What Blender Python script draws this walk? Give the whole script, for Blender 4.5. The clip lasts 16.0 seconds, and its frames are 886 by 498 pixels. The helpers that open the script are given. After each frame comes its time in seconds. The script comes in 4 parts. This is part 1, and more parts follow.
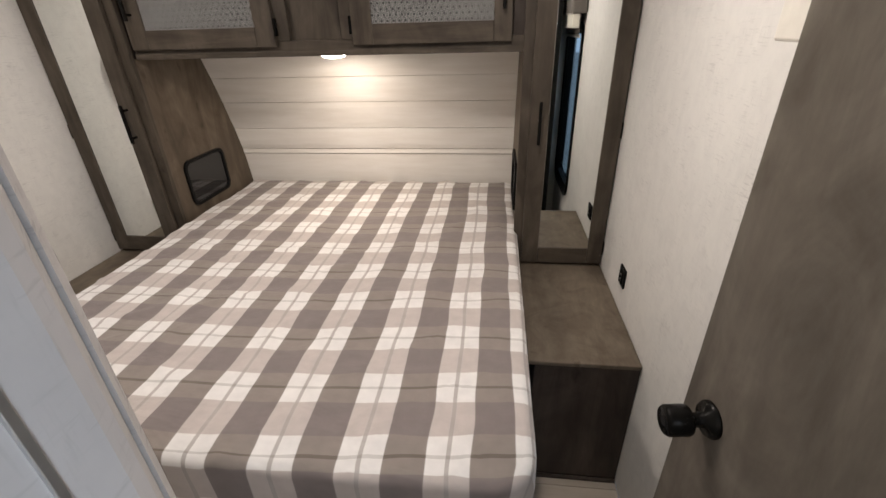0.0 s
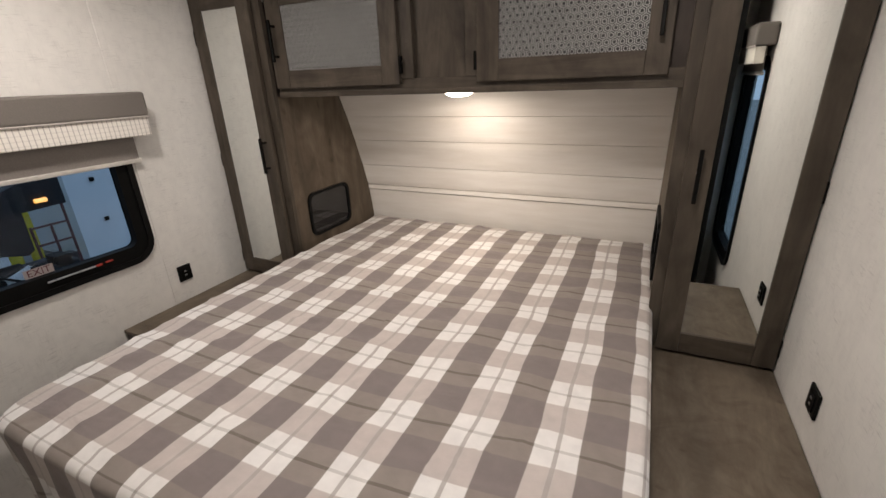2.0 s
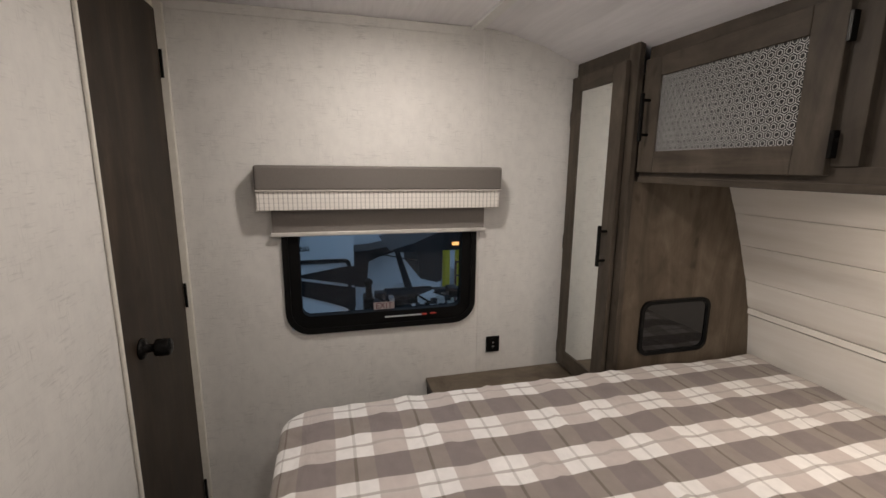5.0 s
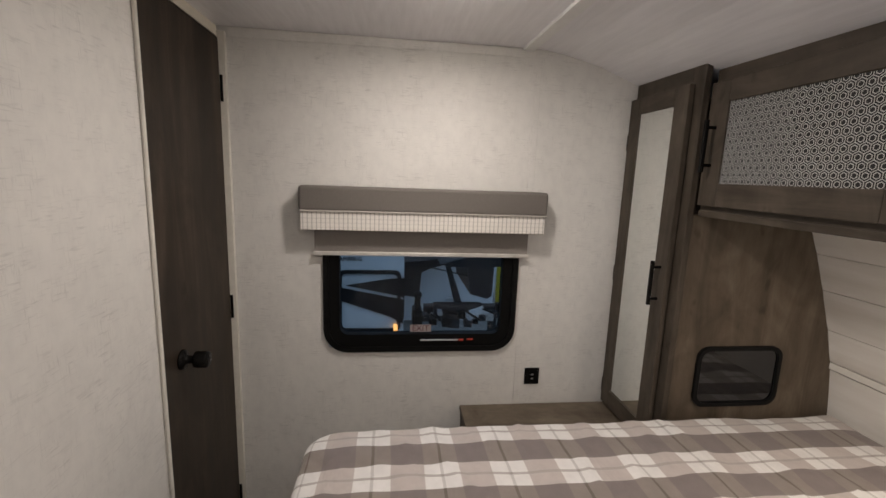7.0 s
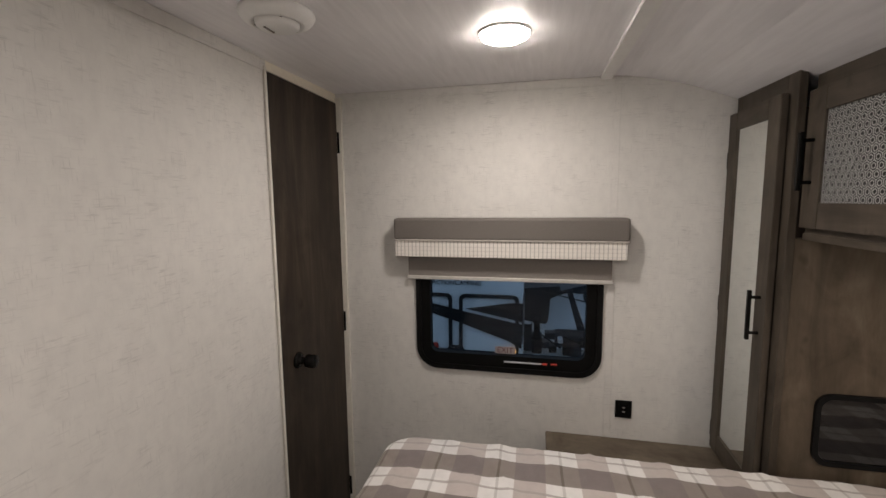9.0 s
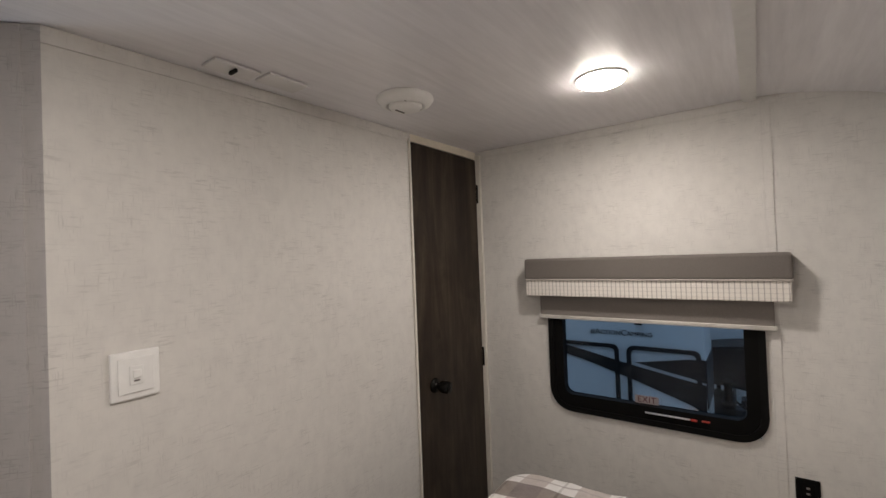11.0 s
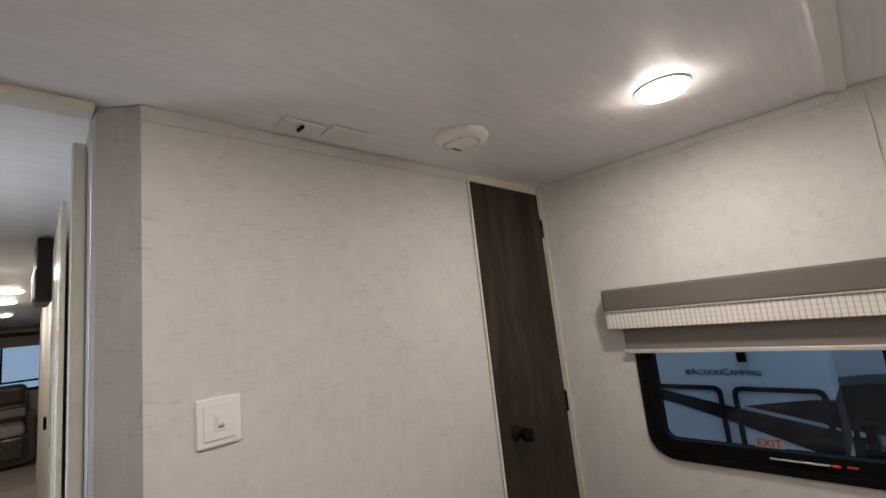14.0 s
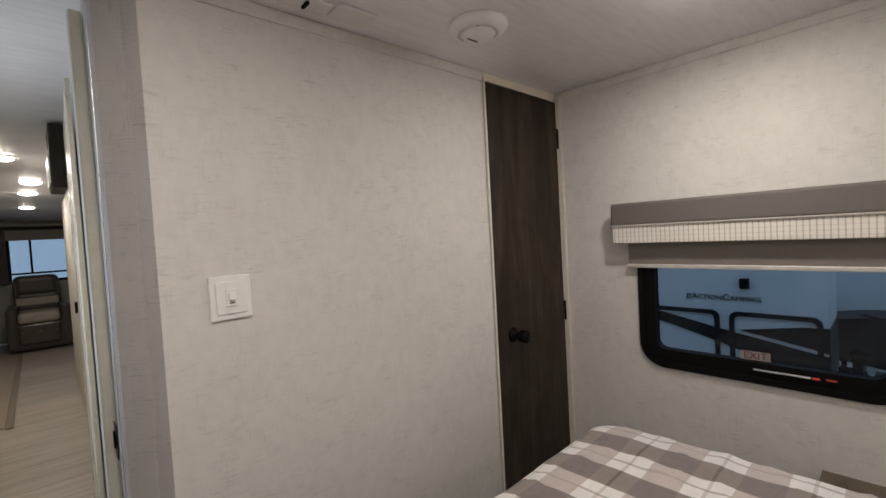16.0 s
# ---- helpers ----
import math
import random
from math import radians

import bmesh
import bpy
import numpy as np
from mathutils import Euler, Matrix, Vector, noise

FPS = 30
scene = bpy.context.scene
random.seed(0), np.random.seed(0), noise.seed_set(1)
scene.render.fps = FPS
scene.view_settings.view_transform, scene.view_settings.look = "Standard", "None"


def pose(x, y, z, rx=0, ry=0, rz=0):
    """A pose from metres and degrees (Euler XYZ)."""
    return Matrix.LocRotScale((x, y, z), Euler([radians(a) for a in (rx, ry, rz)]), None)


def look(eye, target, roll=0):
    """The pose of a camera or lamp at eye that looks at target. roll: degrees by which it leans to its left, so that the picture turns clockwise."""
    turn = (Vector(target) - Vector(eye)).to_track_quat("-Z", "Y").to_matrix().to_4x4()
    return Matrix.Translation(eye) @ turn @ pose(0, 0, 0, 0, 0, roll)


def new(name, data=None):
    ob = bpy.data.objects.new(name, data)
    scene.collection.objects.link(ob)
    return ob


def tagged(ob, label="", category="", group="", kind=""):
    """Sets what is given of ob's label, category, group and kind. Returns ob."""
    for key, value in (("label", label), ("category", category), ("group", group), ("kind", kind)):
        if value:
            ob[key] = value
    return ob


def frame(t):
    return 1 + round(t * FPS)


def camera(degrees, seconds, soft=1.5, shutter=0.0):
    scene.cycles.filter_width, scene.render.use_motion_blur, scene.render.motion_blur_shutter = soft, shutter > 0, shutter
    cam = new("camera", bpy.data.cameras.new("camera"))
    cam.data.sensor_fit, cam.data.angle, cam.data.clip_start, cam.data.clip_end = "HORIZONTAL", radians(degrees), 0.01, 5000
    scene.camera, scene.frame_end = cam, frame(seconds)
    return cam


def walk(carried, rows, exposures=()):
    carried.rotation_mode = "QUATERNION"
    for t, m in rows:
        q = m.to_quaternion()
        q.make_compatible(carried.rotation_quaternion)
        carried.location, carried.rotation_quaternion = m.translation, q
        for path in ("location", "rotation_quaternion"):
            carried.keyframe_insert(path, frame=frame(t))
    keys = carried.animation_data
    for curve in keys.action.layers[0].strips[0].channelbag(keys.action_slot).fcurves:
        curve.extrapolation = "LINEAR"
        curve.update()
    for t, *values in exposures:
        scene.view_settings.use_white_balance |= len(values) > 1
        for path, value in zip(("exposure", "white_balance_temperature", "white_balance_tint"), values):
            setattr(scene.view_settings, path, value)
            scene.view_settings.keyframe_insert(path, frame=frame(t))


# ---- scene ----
cam = camera(91.5, 16.0)
PATH = [
    (0, (0.005, 0.027, 1.52), (-0.219, 1.788, 0.6), -1.7),
    (0.5, (0.028, 0.028, 1.519), (-0.164, 1.794, 0.602), -1.1),
    (1, (0.044, 0.064, 1.454), (-0.177, 1.873, 0.631), 0.8),
    (1.5, (0.047, 0.171, 1.481), (-0.459, 1.957, 0.736), -0.4),
    (2, (0.027, 0.278, 1.473), (-0.775, 1.958, 0.743), -2.3),
    (2.5, (-0.034, 0.337, 1.494), (-1.16, 1.846, 0.818), -1.5),
    (3, (-0.052, 0.417, 1.452), (-1.551, 1.631, 0.924), -2.6),
    (3.5, (-0.051, 0.57, 1.475), (-1.836, 1.377, 1.073), -3.8),
    (4, (-0.075, 0.632, 1.468), (-1.923, 1.297, 1.091), -2.5),
    (6.5, (-0.149, 0.822, 1.504), (-2.099, 1.091, 1.149), 2.4),
    (7, (-0.156, 0.809, 1.529), (-2.113, 1.044, 1.19), 2.1),
    (7.5, (-0.142, 0.844, 1.57), (-2.105, 1.041, 1.244), 1.2),
    (8, (-0.111, 0.94, 1.541), (-2.089, 0.953, 1.248), 0.4),
    (8.5, (-0.074, 1.008, 1.525), (-2.037, 0.721, 1.275), -0.4),
    (9, (-0.041, 1.06, 1.553), (-1.982, 0.634, 1.322), -0.6),
    (9.5, (-0.044, 1.196, 1.539), (-1.919, 0.53, 1.333), 0.1),
    (10, (-0.021, 1.256, 1.529), (-1.805, 0.371, 1.352), 0.5),
    (12.5, (0.006, 1.344, 1.477), (-1.446, -0.001, 1.765), -6.0),
    (13, (-0.005, 1.335, 1.475), (-1.448, -0.017, 1.773), -6.2),
    (13.5, (-0.019, 1.297, 1.467), (-1.451, -0.063, 1.783), -6.4),
    (14, (-0.023, 1.284, 1.454), (-1.441, -0.096, 1.746), -6.3),
    (14.5, (-0.018, 1.266, 1.441), (-1.421, -0.149, 1.613), -4.7),
    (15, (-0.02, 1.277, 1.423), (-1.407, -0.162, 1.481), -3.5),
    (15.5, (-0.035, 1.278, 1.399), (-1.411, -0.173, 1.4), -3.2),
    (16, (-0.036, 1.287, 1.395), (-1.408, -0.167, 1.322), -3.2),
]
walk(cam, [(t, look(eye, target, roll)) for t, eye, target, roll in PATH],
     exposures=[(0, 0.23), (1.0, 0.18), (1.5, 0.10), (2.5, 0.16), (3.0, 0.16), (3.5, -0.09), (7, -0.11), (10, -0.20), (12.5, -0.18), (16, -0.18)])

# ---- world, lights ----
world = bpy.data.worlds.new("hall_light")
scene.world = world
world.use_nodes = True
world.node_tree.nodes["Background"].inputs[0].default_value = (0.52, 0.65, 0.82, 1)
world.node_tree.nodes["Background"].inputs[1].default_value = 1.15


def disc_lamp(name, x, y, z, watts, radius, colour):
    d = bpy.data.lights.new(name, "AREA")
    d.shape, d.size, d.energy, d.color = "DISK", radius * 2, watts, colour
    ob = new(name, d)
    ob.matrix_world = pose(x, y, z)
    return ob


WARM = (1.0, 0.905, 0.84)
disc_lamp("ceiling_lamp_light", -1.285, 0.965, 1.953, 4.1, 0.055, WARM)
disc_lamp("ceiling_lamp_light", -0.07, 0.965, 1.948, 4.3, 0.055, WARM)
disc_lamp("bed_lamp_light", -0.695, 2.0, 1.392, 3.0, 0.05, (1.0, 0.855, 0.72))
HALL_LAMPS = ((0.083, -2.32), (-0.048, -3.43), (-0.024, -4.28), (0.0, -5.9))
for lx, ly in HALL_LAMPS:
    disc_lamp("living_lamp_light", lx, ly, 1.955, 3.6, 0.06, WARM)
# cool fill lamp added out of view to brighten the doorway casing
cool_fill = bpy.data.lights.new("hall_cool_fill", "AREA")
cool_fill.shape, cool_fill.size, cool_fill.size_y, cool_fill.energy, cool_fill.color = "RECTANGLE", 0.42, 0.76, 7.0, (0.82, 0.90, 1.0)
new("hall_cool_fill", cool_fill).matrix_world = pose(0.50, -0.43, 1.35, 74, 0, 90)

# ---- materials ----


class Mat:
    """A node material with short helpers."""

    def __init__(self, name, rough=0.5, metal=0.0):
        self.m = bpy.data.materials.new(name)
        self.m.use_nodes = True
        self.t = self.m.node_tree
        self.b = self.t.nodes["Principled BSDF"]
        self.b.inputs["Roughness"].default_value = rough
        self.b.inputs["Metallic"].default_value = metal

    def node(self, kind, **sets):
        n = self.t.nodes.new(kind)
        for k, v in sets.items():
            setattr(n, k, v)
        return n

    def link(self, a, b):
        self.t.links.new(a, b)

    def coords(self, scale=(1, 1, 1), kind="Object"):
        c = self.node("ShaderNodeTexCoord")
        mp = self.node("ShaderNodeMapping")
        mp.inputs["Scale"].default_value = scale
        self.link(c.outputs[kind], mp.inputs["Vector"])
        return mp.outputs["Vector"]

    def noise(self, vec, scale, detail=4.0, rough=0.55, distort=0.0):
        n = self.node("ShaderNodeTexNoise")
        n.inputs["Scale"].default_value, n.inputs["Detail"].default_value = scale, detail
        n.inputs["Roughness"].default_value, n.inputs["Distortion"].default_value = rough, distort
        self.link(vec, n.inputs["Vector"])
        return n.outputs["Fac"]

    def ramp(self, fac, *stops):
        r = self.node("ShaderNodeValToRGB")
        e = r.color_ramp.elements
        while len(e) < len(stops):
            e.new(0.5)
        for el, (p, c) in zip(e, stops):
            el.position, el.color = p, (*c, 1)
        self.link(fac, r.inputs["Fac"])
        return r.outputs["Color"]

    def mix(self, a, b, fac, mode="MIX"):
        n = self.node("ShaderNodeMix", data_type="RGBA", blend_type=mode)
        for sock, v in ((n.inputs[0], fac), (n.inputs[6], a), (n.inputs[7], b)):
            if isinstance(v, (int, float)):
                sock.default_value = v
            elif isinstance(v, tuple):
                sock.default_value = (*v, 1)
            else:
                self.link(v, sock)
        return n.outputs[2]

    def math(self, op, a, b=0.0, c=0.0):
        n = self.node("ShaderNodeMath", operation=op)
        for i, v in enumerate((a, b, c)):
            if isinstance(v, (int, float)):
                n.inputs[i].default_value = v
            else:
                self.link(v, n.inputs[i])
        return n.outputs[0]

    def colour(self, c):
        if isinstance(c, tuple):
            self.b.inputs["Base Color"].default_value = (*c, 1)
        else:
            self.link(c, self.b.inputs["Base Color"])

    def bump(self, height, strength=0.2, dist=0.001):
        n = self.node("ShaderNodeBump")
        n.inputs["Strength"].default_value, n.inputs["Distance"].default_value = strength, dist
        self.link(height, n.inputs["Height"])
        self.link(n.outputs[0], self.b.inputs["Normal"])

    def rough(self, fac, lo, hi):
        n = self.node("ShaderNodeMapRange")
        n.inputs[3].default_value, n.inputs[4].default_value = lo, hi
        self.link(fac, n.inputs[0])
        self.link(n.outputs[0], self.b.inputs["Roughness"])


def plain(name, c, rough=0.5, metal=0.0, vary=0.12, scale=40):
    m = Mat(name, rough, metal)
    n = m.noise(m.coords(), scale)
    lo, hi = tuple(v * (1 - vary) for v in c), tuple(min(1, v * (1 + vary)) for v in c)
    m.colour(m.ramp(n, (0.3, lo), (0.7, hi)))
    m.rough(n, max(0.02, rough - 0.08), min(1, rough + 0.08))
    if max(c) < 0.05:
        m.b.inputs["Specular IOR Level"].default_value = 0.10
    return m.m


def wood(name, dark, mid, light, stretch=(6, 6, 1.0), rough=0.5):
    m = Mat(name, rough)
    v = m.coords(tuple(k * 0.6 for k in stretch))
    grain = m.noise(v, 3.0, 8, 0.62, 1.1)
    fine = m.noise(m.coords(tuple(k * 9 for k in stretch)), 2.0, 4)
    cloud = m.noise(m.coords((4.2, 4.2, 2.4)), 1.7, 5, 0.6, 1.0)
    knot = m.noise(m.coords((16, 16, 9)), 1.0, 2)
    base = m.ramp(grain, (0.22, dark), (0.5, mid), (0.80, light))
    base = m.mix(base, m.ramp(fine, (0.35, (0.74, 0.72, 0.70)), (0.65, (1, 1, 1))), 0.28, "MULTIPLY")
    base = m.mix(base, m.ramp(cloud, (0.30, (0.52, 0.505, 0.49)), (0.68, (1.0, 1.0, 1.0))), 0.9, "MULTIPLY")
    base = m.mix(base, m.ramp(knot, (0.22, (0.45, 0.42, 0.40)), (0.32, (1, 1, 1))), 0.7, "MULTIPLY")
    m.colour(base)
    m.rough(grain, rough - 0.06, rough + 0.14)
    m.b.inputs["Specular IOR Level"].default_value = 0.22
    m.bump(fine, 0.15, 0.0006)
    return m.m


def linen(name, base, dark, strength=0.5):
    m = Mat(name, 0.75)
    v1 = m.noise(m.coords((9, 9, 80)), 3, 3)
    v2 = m.noise(m.coords((105, 105, 10)), 3, 3)
    weave = m.math("MAXIMUM", v1, m.math("MULTIPLY", v2, 0.95))
    blot = m.noise(m.coords((1, 1, 1.3)), 11, 5, 0.65)
    cloud = m.noise(m.coords(), 2.6, 3)
    patch = m.math("MINIMUM", m.math("MAXIMUM", m.math("MULTIPLY", m.math("SUBTRACT", blot, 0.40), 4.0), 0.0), 1.0)
    thread = m.math("MINIMUM", m.math("MAXIMUM", m.math("MULTIPLY", m.math("SUBTRACT", weave, 0.54), 7.0), 0.0), 1.0)
    mask = m.math("MULTIPLY", m.math("MULTIPLY", patch, thread), strength)
    c = m.mix(base, dark, mask)
    pale = m.noise(m.coords((1, 1, 0.7)), 30, 4, 0.6)
    c = m.mix(c, m.ramp(pale, (0.30, (0.90, 0.90, 0.91)), (0.62, (1, 1, 1))), 0.7, "MULTIPLY")
    c = m.mix(c, m.ramp(cloud, (0.3, (0.93, 0.93, 0.93)), (0.7, (1, 1, 1))), 1.0, "MULTIPLY")
    m.colour(c)
    m.bump(weave, 0.12, 0.0006)
    return m.m


WALL = linen("linen_wallpaper", (0.685, 0.668, 0.640), (0.46, 0.445, 0.435), 0.62)
TRIM_GREY = linen("grey_linen_casing", (0.49, 0.47, 0.465), (0.33, 0.315, 0.31), 0.8)
HALL_WALL = linen("hall_wallpaper", (0.62, 0.60, 0.53), (0.45, 0.43, 0.38), 0.4)
TRIM = plain("cream_trim", (0.66, 0.63, 0.57), 0.5, vary=0.05)
WOOD = wood("grey_brown_wood", (0.041, 0.033, 0.0255), (0.084, 0.0685, 0.053), (0.132, 0.109, 0.086))
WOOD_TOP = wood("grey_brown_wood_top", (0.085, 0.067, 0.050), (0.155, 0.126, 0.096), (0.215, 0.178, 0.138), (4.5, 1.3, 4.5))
WOOD_H = wood("grey_brown_wood_rail", (0.041, 0.033, 0.0255), (0.084, 0.0685, 0.053), (0.132, 0.109, 0.086), (0.9, 9, 9))
WOOD_PANEL = wood("side_panel_wood", (0.074, 0.057, 0.041), (0.132, 0.104, 0.076), (0.185, 0.149, 0.112), (6, 6, 1.1))
WOOD_DARK = wood("dark_door_wood", (0.013, 0.0095, 0.007), (0.044, 0.0325, 0.0235), (0.100, 0.077, 0.057), (7, 7, 0.8), 0.45)
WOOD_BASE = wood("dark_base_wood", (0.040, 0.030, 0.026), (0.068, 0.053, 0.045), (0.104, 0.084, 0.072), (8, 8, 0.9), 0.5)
DOOR_WOOD = wood("bedroom_door_wood", (0.084, 0.073, 0.061), (0.158, 0.138, 0.116), (0.250, 0.222, 0.190), (4.2, 4.2, 1.0), 0.42)


def plank_mat():
    m = Mat("whitewashed_plank", 0.5)
    g = m.noise(m.coords((0.8, 7, 7)), 2.6, 6, 0.6, 0.3)
    blot = m.noise(m.coords((1.2, 3, 3)), 2.5, 4)
    c = m.ramp(g, (0.3, (0.69, 0.655, 0.60)), (0.7, (0.80, 0.775, 0.735)))
    m.colour(m.mix(c, m.ramp(blot, (0.3, (0.94, 0.93, 0.92)), (0.7, (1, 1, 1))), 1.0, "MULTIPLY"))
    m.bump(g, 0.08, 0.0006)
    return m.m


PLANK = plank_mat()
HALL_PANEL = plain("cream_satin_panel", (0.66, 0.60, 0.50), 0.28, vary=0.06, scale=12)
PLATE = plain("pale_plate", (0.74, 0.73, 0.73), 0.5, vary=0.03)
BLACK = plain("black_plastic", (0.006, 0.006, 0.006), 0.4)
BLACK_METAL = plain("black_metal", (0.009, 0.0085, 0.008), 0.25, 0.35)
RUBBER = plain("black_rubber", (0.004, 0.004, 0.004), 0.6)
WHITE = plain("white_plastic", (0.80, 0.80, 0.79), 0.35, vary=0.03)
GREY_FABRIC = plain("grey_vinyl_fabric", (0.135, 0.120, 0.108), 0.7, scale=300)
BLIND = plain("grey_blind_cloth", (0.20, 0.18, 0.165), 0.8, scale=300)
BAR = plain("silver_bar", (0.55, 0.53, 0.50), 0.4, 0.3)
STEEL = plain("brushed_metal", (0.6, 0.6, 0.6), 0.3, 0.9)
RED = plain("red_plastic", (0.40, 0.035, 0.02), 0.4)
SKIRT = plain("grey_platform", (0.30, 0.28, 0.26), 0.7)
LEATHER = plain("brown_grey_leather", (0.085, 0.070, 0.060), 0.4)
LEATHER_GLOSS = plain("glossy_brown_leather", (0.07, 0.055, 0.045), 0.15)
LEATHER_LIGHT = plain("beige_leather", (0.42, 0.37, 0.31), 0.45)


def ceiling_mat():
    m = Mat("ceiling_vinyl", 0.36)
    streak = m.noise(m.coords((2.0, 22, 22)), 2.4, 6, 0.6, 0.3)
    cloud = m.noise(m.coords(), 2.0, 3)
    c = m.ramp(streak, (0.3, (0.80, 0.79, 0.815)), (0.7, (0.90, 0.89, 0.915)))
    m.colour(m.mix(c, m.ramp(cloud, (0.3, (0.92, 0.92, 0.93)), (0.7, (1, 1, 1))), 1.0, "MULTIPLY"))
    m.bump(streak, 0.08, 0.0008)
    return m.m


CEIL = ceiling_mat()


def floor_mat():
    m = Mat("vinyl_plank_floor", 0.42)
    g = m.noise(m.coords((0.8, 6.0, 6)), 2.5, 7, 0.6, 0.4)
    info = m.node("ShaderNodeObjectInfo")
    c = m.ramp(g, (0.3, (0.36, 0.31, 0.26)), (0.7, (0.52, 0.46, 0.39)))
    shade = m.ramp(info.outputs["Random"], (0.0, (0.82, 0.82, 0.82)), (1.0, (1, 1, 1)))
    m.colour(m.mix(c, shade, 1.0, "MULTIPLY"))
    return m.m


FLOOR = floor_mat()


def mirror_mat():
    m = Mat("mirror_glass", 0.015, 1.0)
    m.colour((0.86, 0.88, 0.86))
    return m.m


MIRROR = mirror_mat()


def emit(name, c, s):
    m = Mat(name, 0.4)
    m.colour((0.8, 0.8, 0.8))
    m.b.inputs["Emission Color"].default_value = (*c, 1)
    m.b.inputs["Emission Strength"].default_value = s
    return m.m


LENS_SOFT = emit("lit_puck_lens", (1.0, 0.87, 0.74), 36.0)
LENS_HALL = emit("lit_hall_lens", (1.0, 0.90, 0.80), 34.0)
LENS_ON = emit("lit_lamp_lens", (1.0, 0.90, 0.80), 80.0)
AMBER = emit("amber_marker_light", (1.0, 0.36, 0.02), 3.0)


def glass_mat():
    m = Mat("tinted_window_glass", 0.0)
    tr = m.node("ShaderNodeBsdfTransparent")
    tr.inputs[0].default_value = (0.66, 0.72, 0.77, 1)
    gl = m.node("ShaderNodeBsdfGlossy")
    gl.inputs["Roughness"].default_value = 0.02
    mx = m.node("ShaderNodeMixShader")
    mx.inputs[0].default_value = 0.02
    m.link(tr.outputs[0], mx.inputs[1])
    m.link(gl.outputs[0], mx.inputs[2])
    out = [n for n in m.t.nodes if n.type == "OUTPUT_MATERIAL"]
    m.link(mx.outputs[0], out[0].inputs[0])
    return m.m


GLASS = glass_mat()


def hex_glass():
    """Grey glass with a printed honeycomb of white rings."""
    m = Mat("honeycomb_glass", 0.25)
    m.b.inputs["Specular IOR Level"].default_value = 0.3
    v = m.coords((45, 0, 45))
    sep = m.node("ShaderNodeSeparateXYZ")
    m.link(v, sep.inputs[0])
    px, py = sep.outputs["X"], sep.outputs["Z"]

    def cell(ox, oy):
        ax = m.math("SUBTRACT", m.math("FLOORED_MODULO", m.math("ADD", px, ox), 1.0), 0.5)
        ay = m.math("SUBTRACT", m.math("FLOORED_MODULO", m.math("ADD", py, oy), 1.7320508), 0.8660254)
        ax, ay = m.math("ABSOLUTE", ax), m.math("ABSOLUTE", ay)
        return m.math("MAXIMUM", m.math("ADD", m.math("MULTIPLY", ax, 0.5), m.math("MULTIPLY", ay, 0.8660254)), ax)

    d = m.math("MINIMUM", cell(0.0, 0.0), cell(0.5, 0.8660254))
    ring = m.math("COMPARE", d, 0.27, 0.045)
    edge = m.math("COMPARE", d, 0.48, 0.026)
    line = m.math("MAXIMUM", ring, edge)
    m.colour(m.mix((0.026, 0.026, 0.027), (0.39, 0.39, 0.38), line))
    return m.m


HEX = hex_glass()


def plaid_mat():
    m = Mat("plaid_cloth", 0.85)
    uv = m.node("ShaderNodeUVMap", uv_map="cloth")
    wob = m.noise(uv.outputs[0], 3.0, 2)
    sep = m.node("ShaderNodeSeparateXYZ")
    m.link(uv.outputs[0], sep.inputs[0])
    x = m.math("ADD", sep.outputs["X"], m.math("MULTIPLY", m.math("SUBTRACT", wob, 0.5), 0.03))
    y = m.math("ADD", sep.outputs["Y"], m.math("MULTIPLY", m.math("SUBTRACT", wob, 0.5), 0.02))

    pull = m.math("MULTIPLY", m.math("MAXIMUM", m.math("ADD", sep.outputs["X"], 0.6), 0.0), 0.09)
    y = m.math("SUBTRACT", y, pull)

    def bands(c, period, zero, width, fine):
        p = m.math("ABSOLUTE", m.math("SUBTRACT", m.math("FLOORED_MODULO", m.math("SUBTRACT", c, zero - period / 2), period), period / 2))
        band = m.math("SUBTRACT", 1.0, m.math("SMOOTH_MIN", m.math("MAXIMUM", m.math("MULTIPLY", m.math("SUBTRACT", p, width / 2 - 0.001), 400.0), 0.0), 1.0, 0.05))
        thin = m.math("LESS_THAN", p, fine)
        return band, thin

    bx, tx = bands(x, 0.1870, -0.072, 0.096, 0.0048)
    by, ty = bands(y, 0.1900, 0.955, 0.098, 0.0042)
    brown = m.mix((0.198, 0.166, 0.158), (0.245, 0.211, 0.188), by)
    pale = m.mix((0.495, 0.442, 0.415), (0.745, 0.725, 0.705), by)
    c = m.mix(brown, pale, bx)
    c = m.mix(c, (0.375, 0.340, 0.318), m.math("MULTIPLY", tx, 0.8))
    c = m.mix(c, (0.125, 0.098, 0.080), m.math("MULTIPLY", ty, m.math("SUBTRACT", 0.80, m.math("MULTIPLY", bx, 0.50))))
    weave = m.noise(m.coords((600, 600, 600)), 1.0, 2)
    fleck = m.noise(uv.outputs[0], 26.0, 5)
    c = m.mix(c, m.ramp(fleck, (0.3, (0.88, 0.88, 0.88)), (0.7, (1, 1, 1))), 1.0, "MULTIPLY")
    m.colour(c)
    fold = m.noise(m.coords((3, 6, 3)), 1.6, 3, 0.5, 0.4)
    m.bump(m.math("ADD", m.math("MULTIPLY", fold, 6.0), m.math("MULTIPLY", weave, 0.2)), 0.55, 0.0045)
    m.b.inputs["Sheen Weight"].default_value = 0.15
    return m.m


PLAID = plaid_mat()


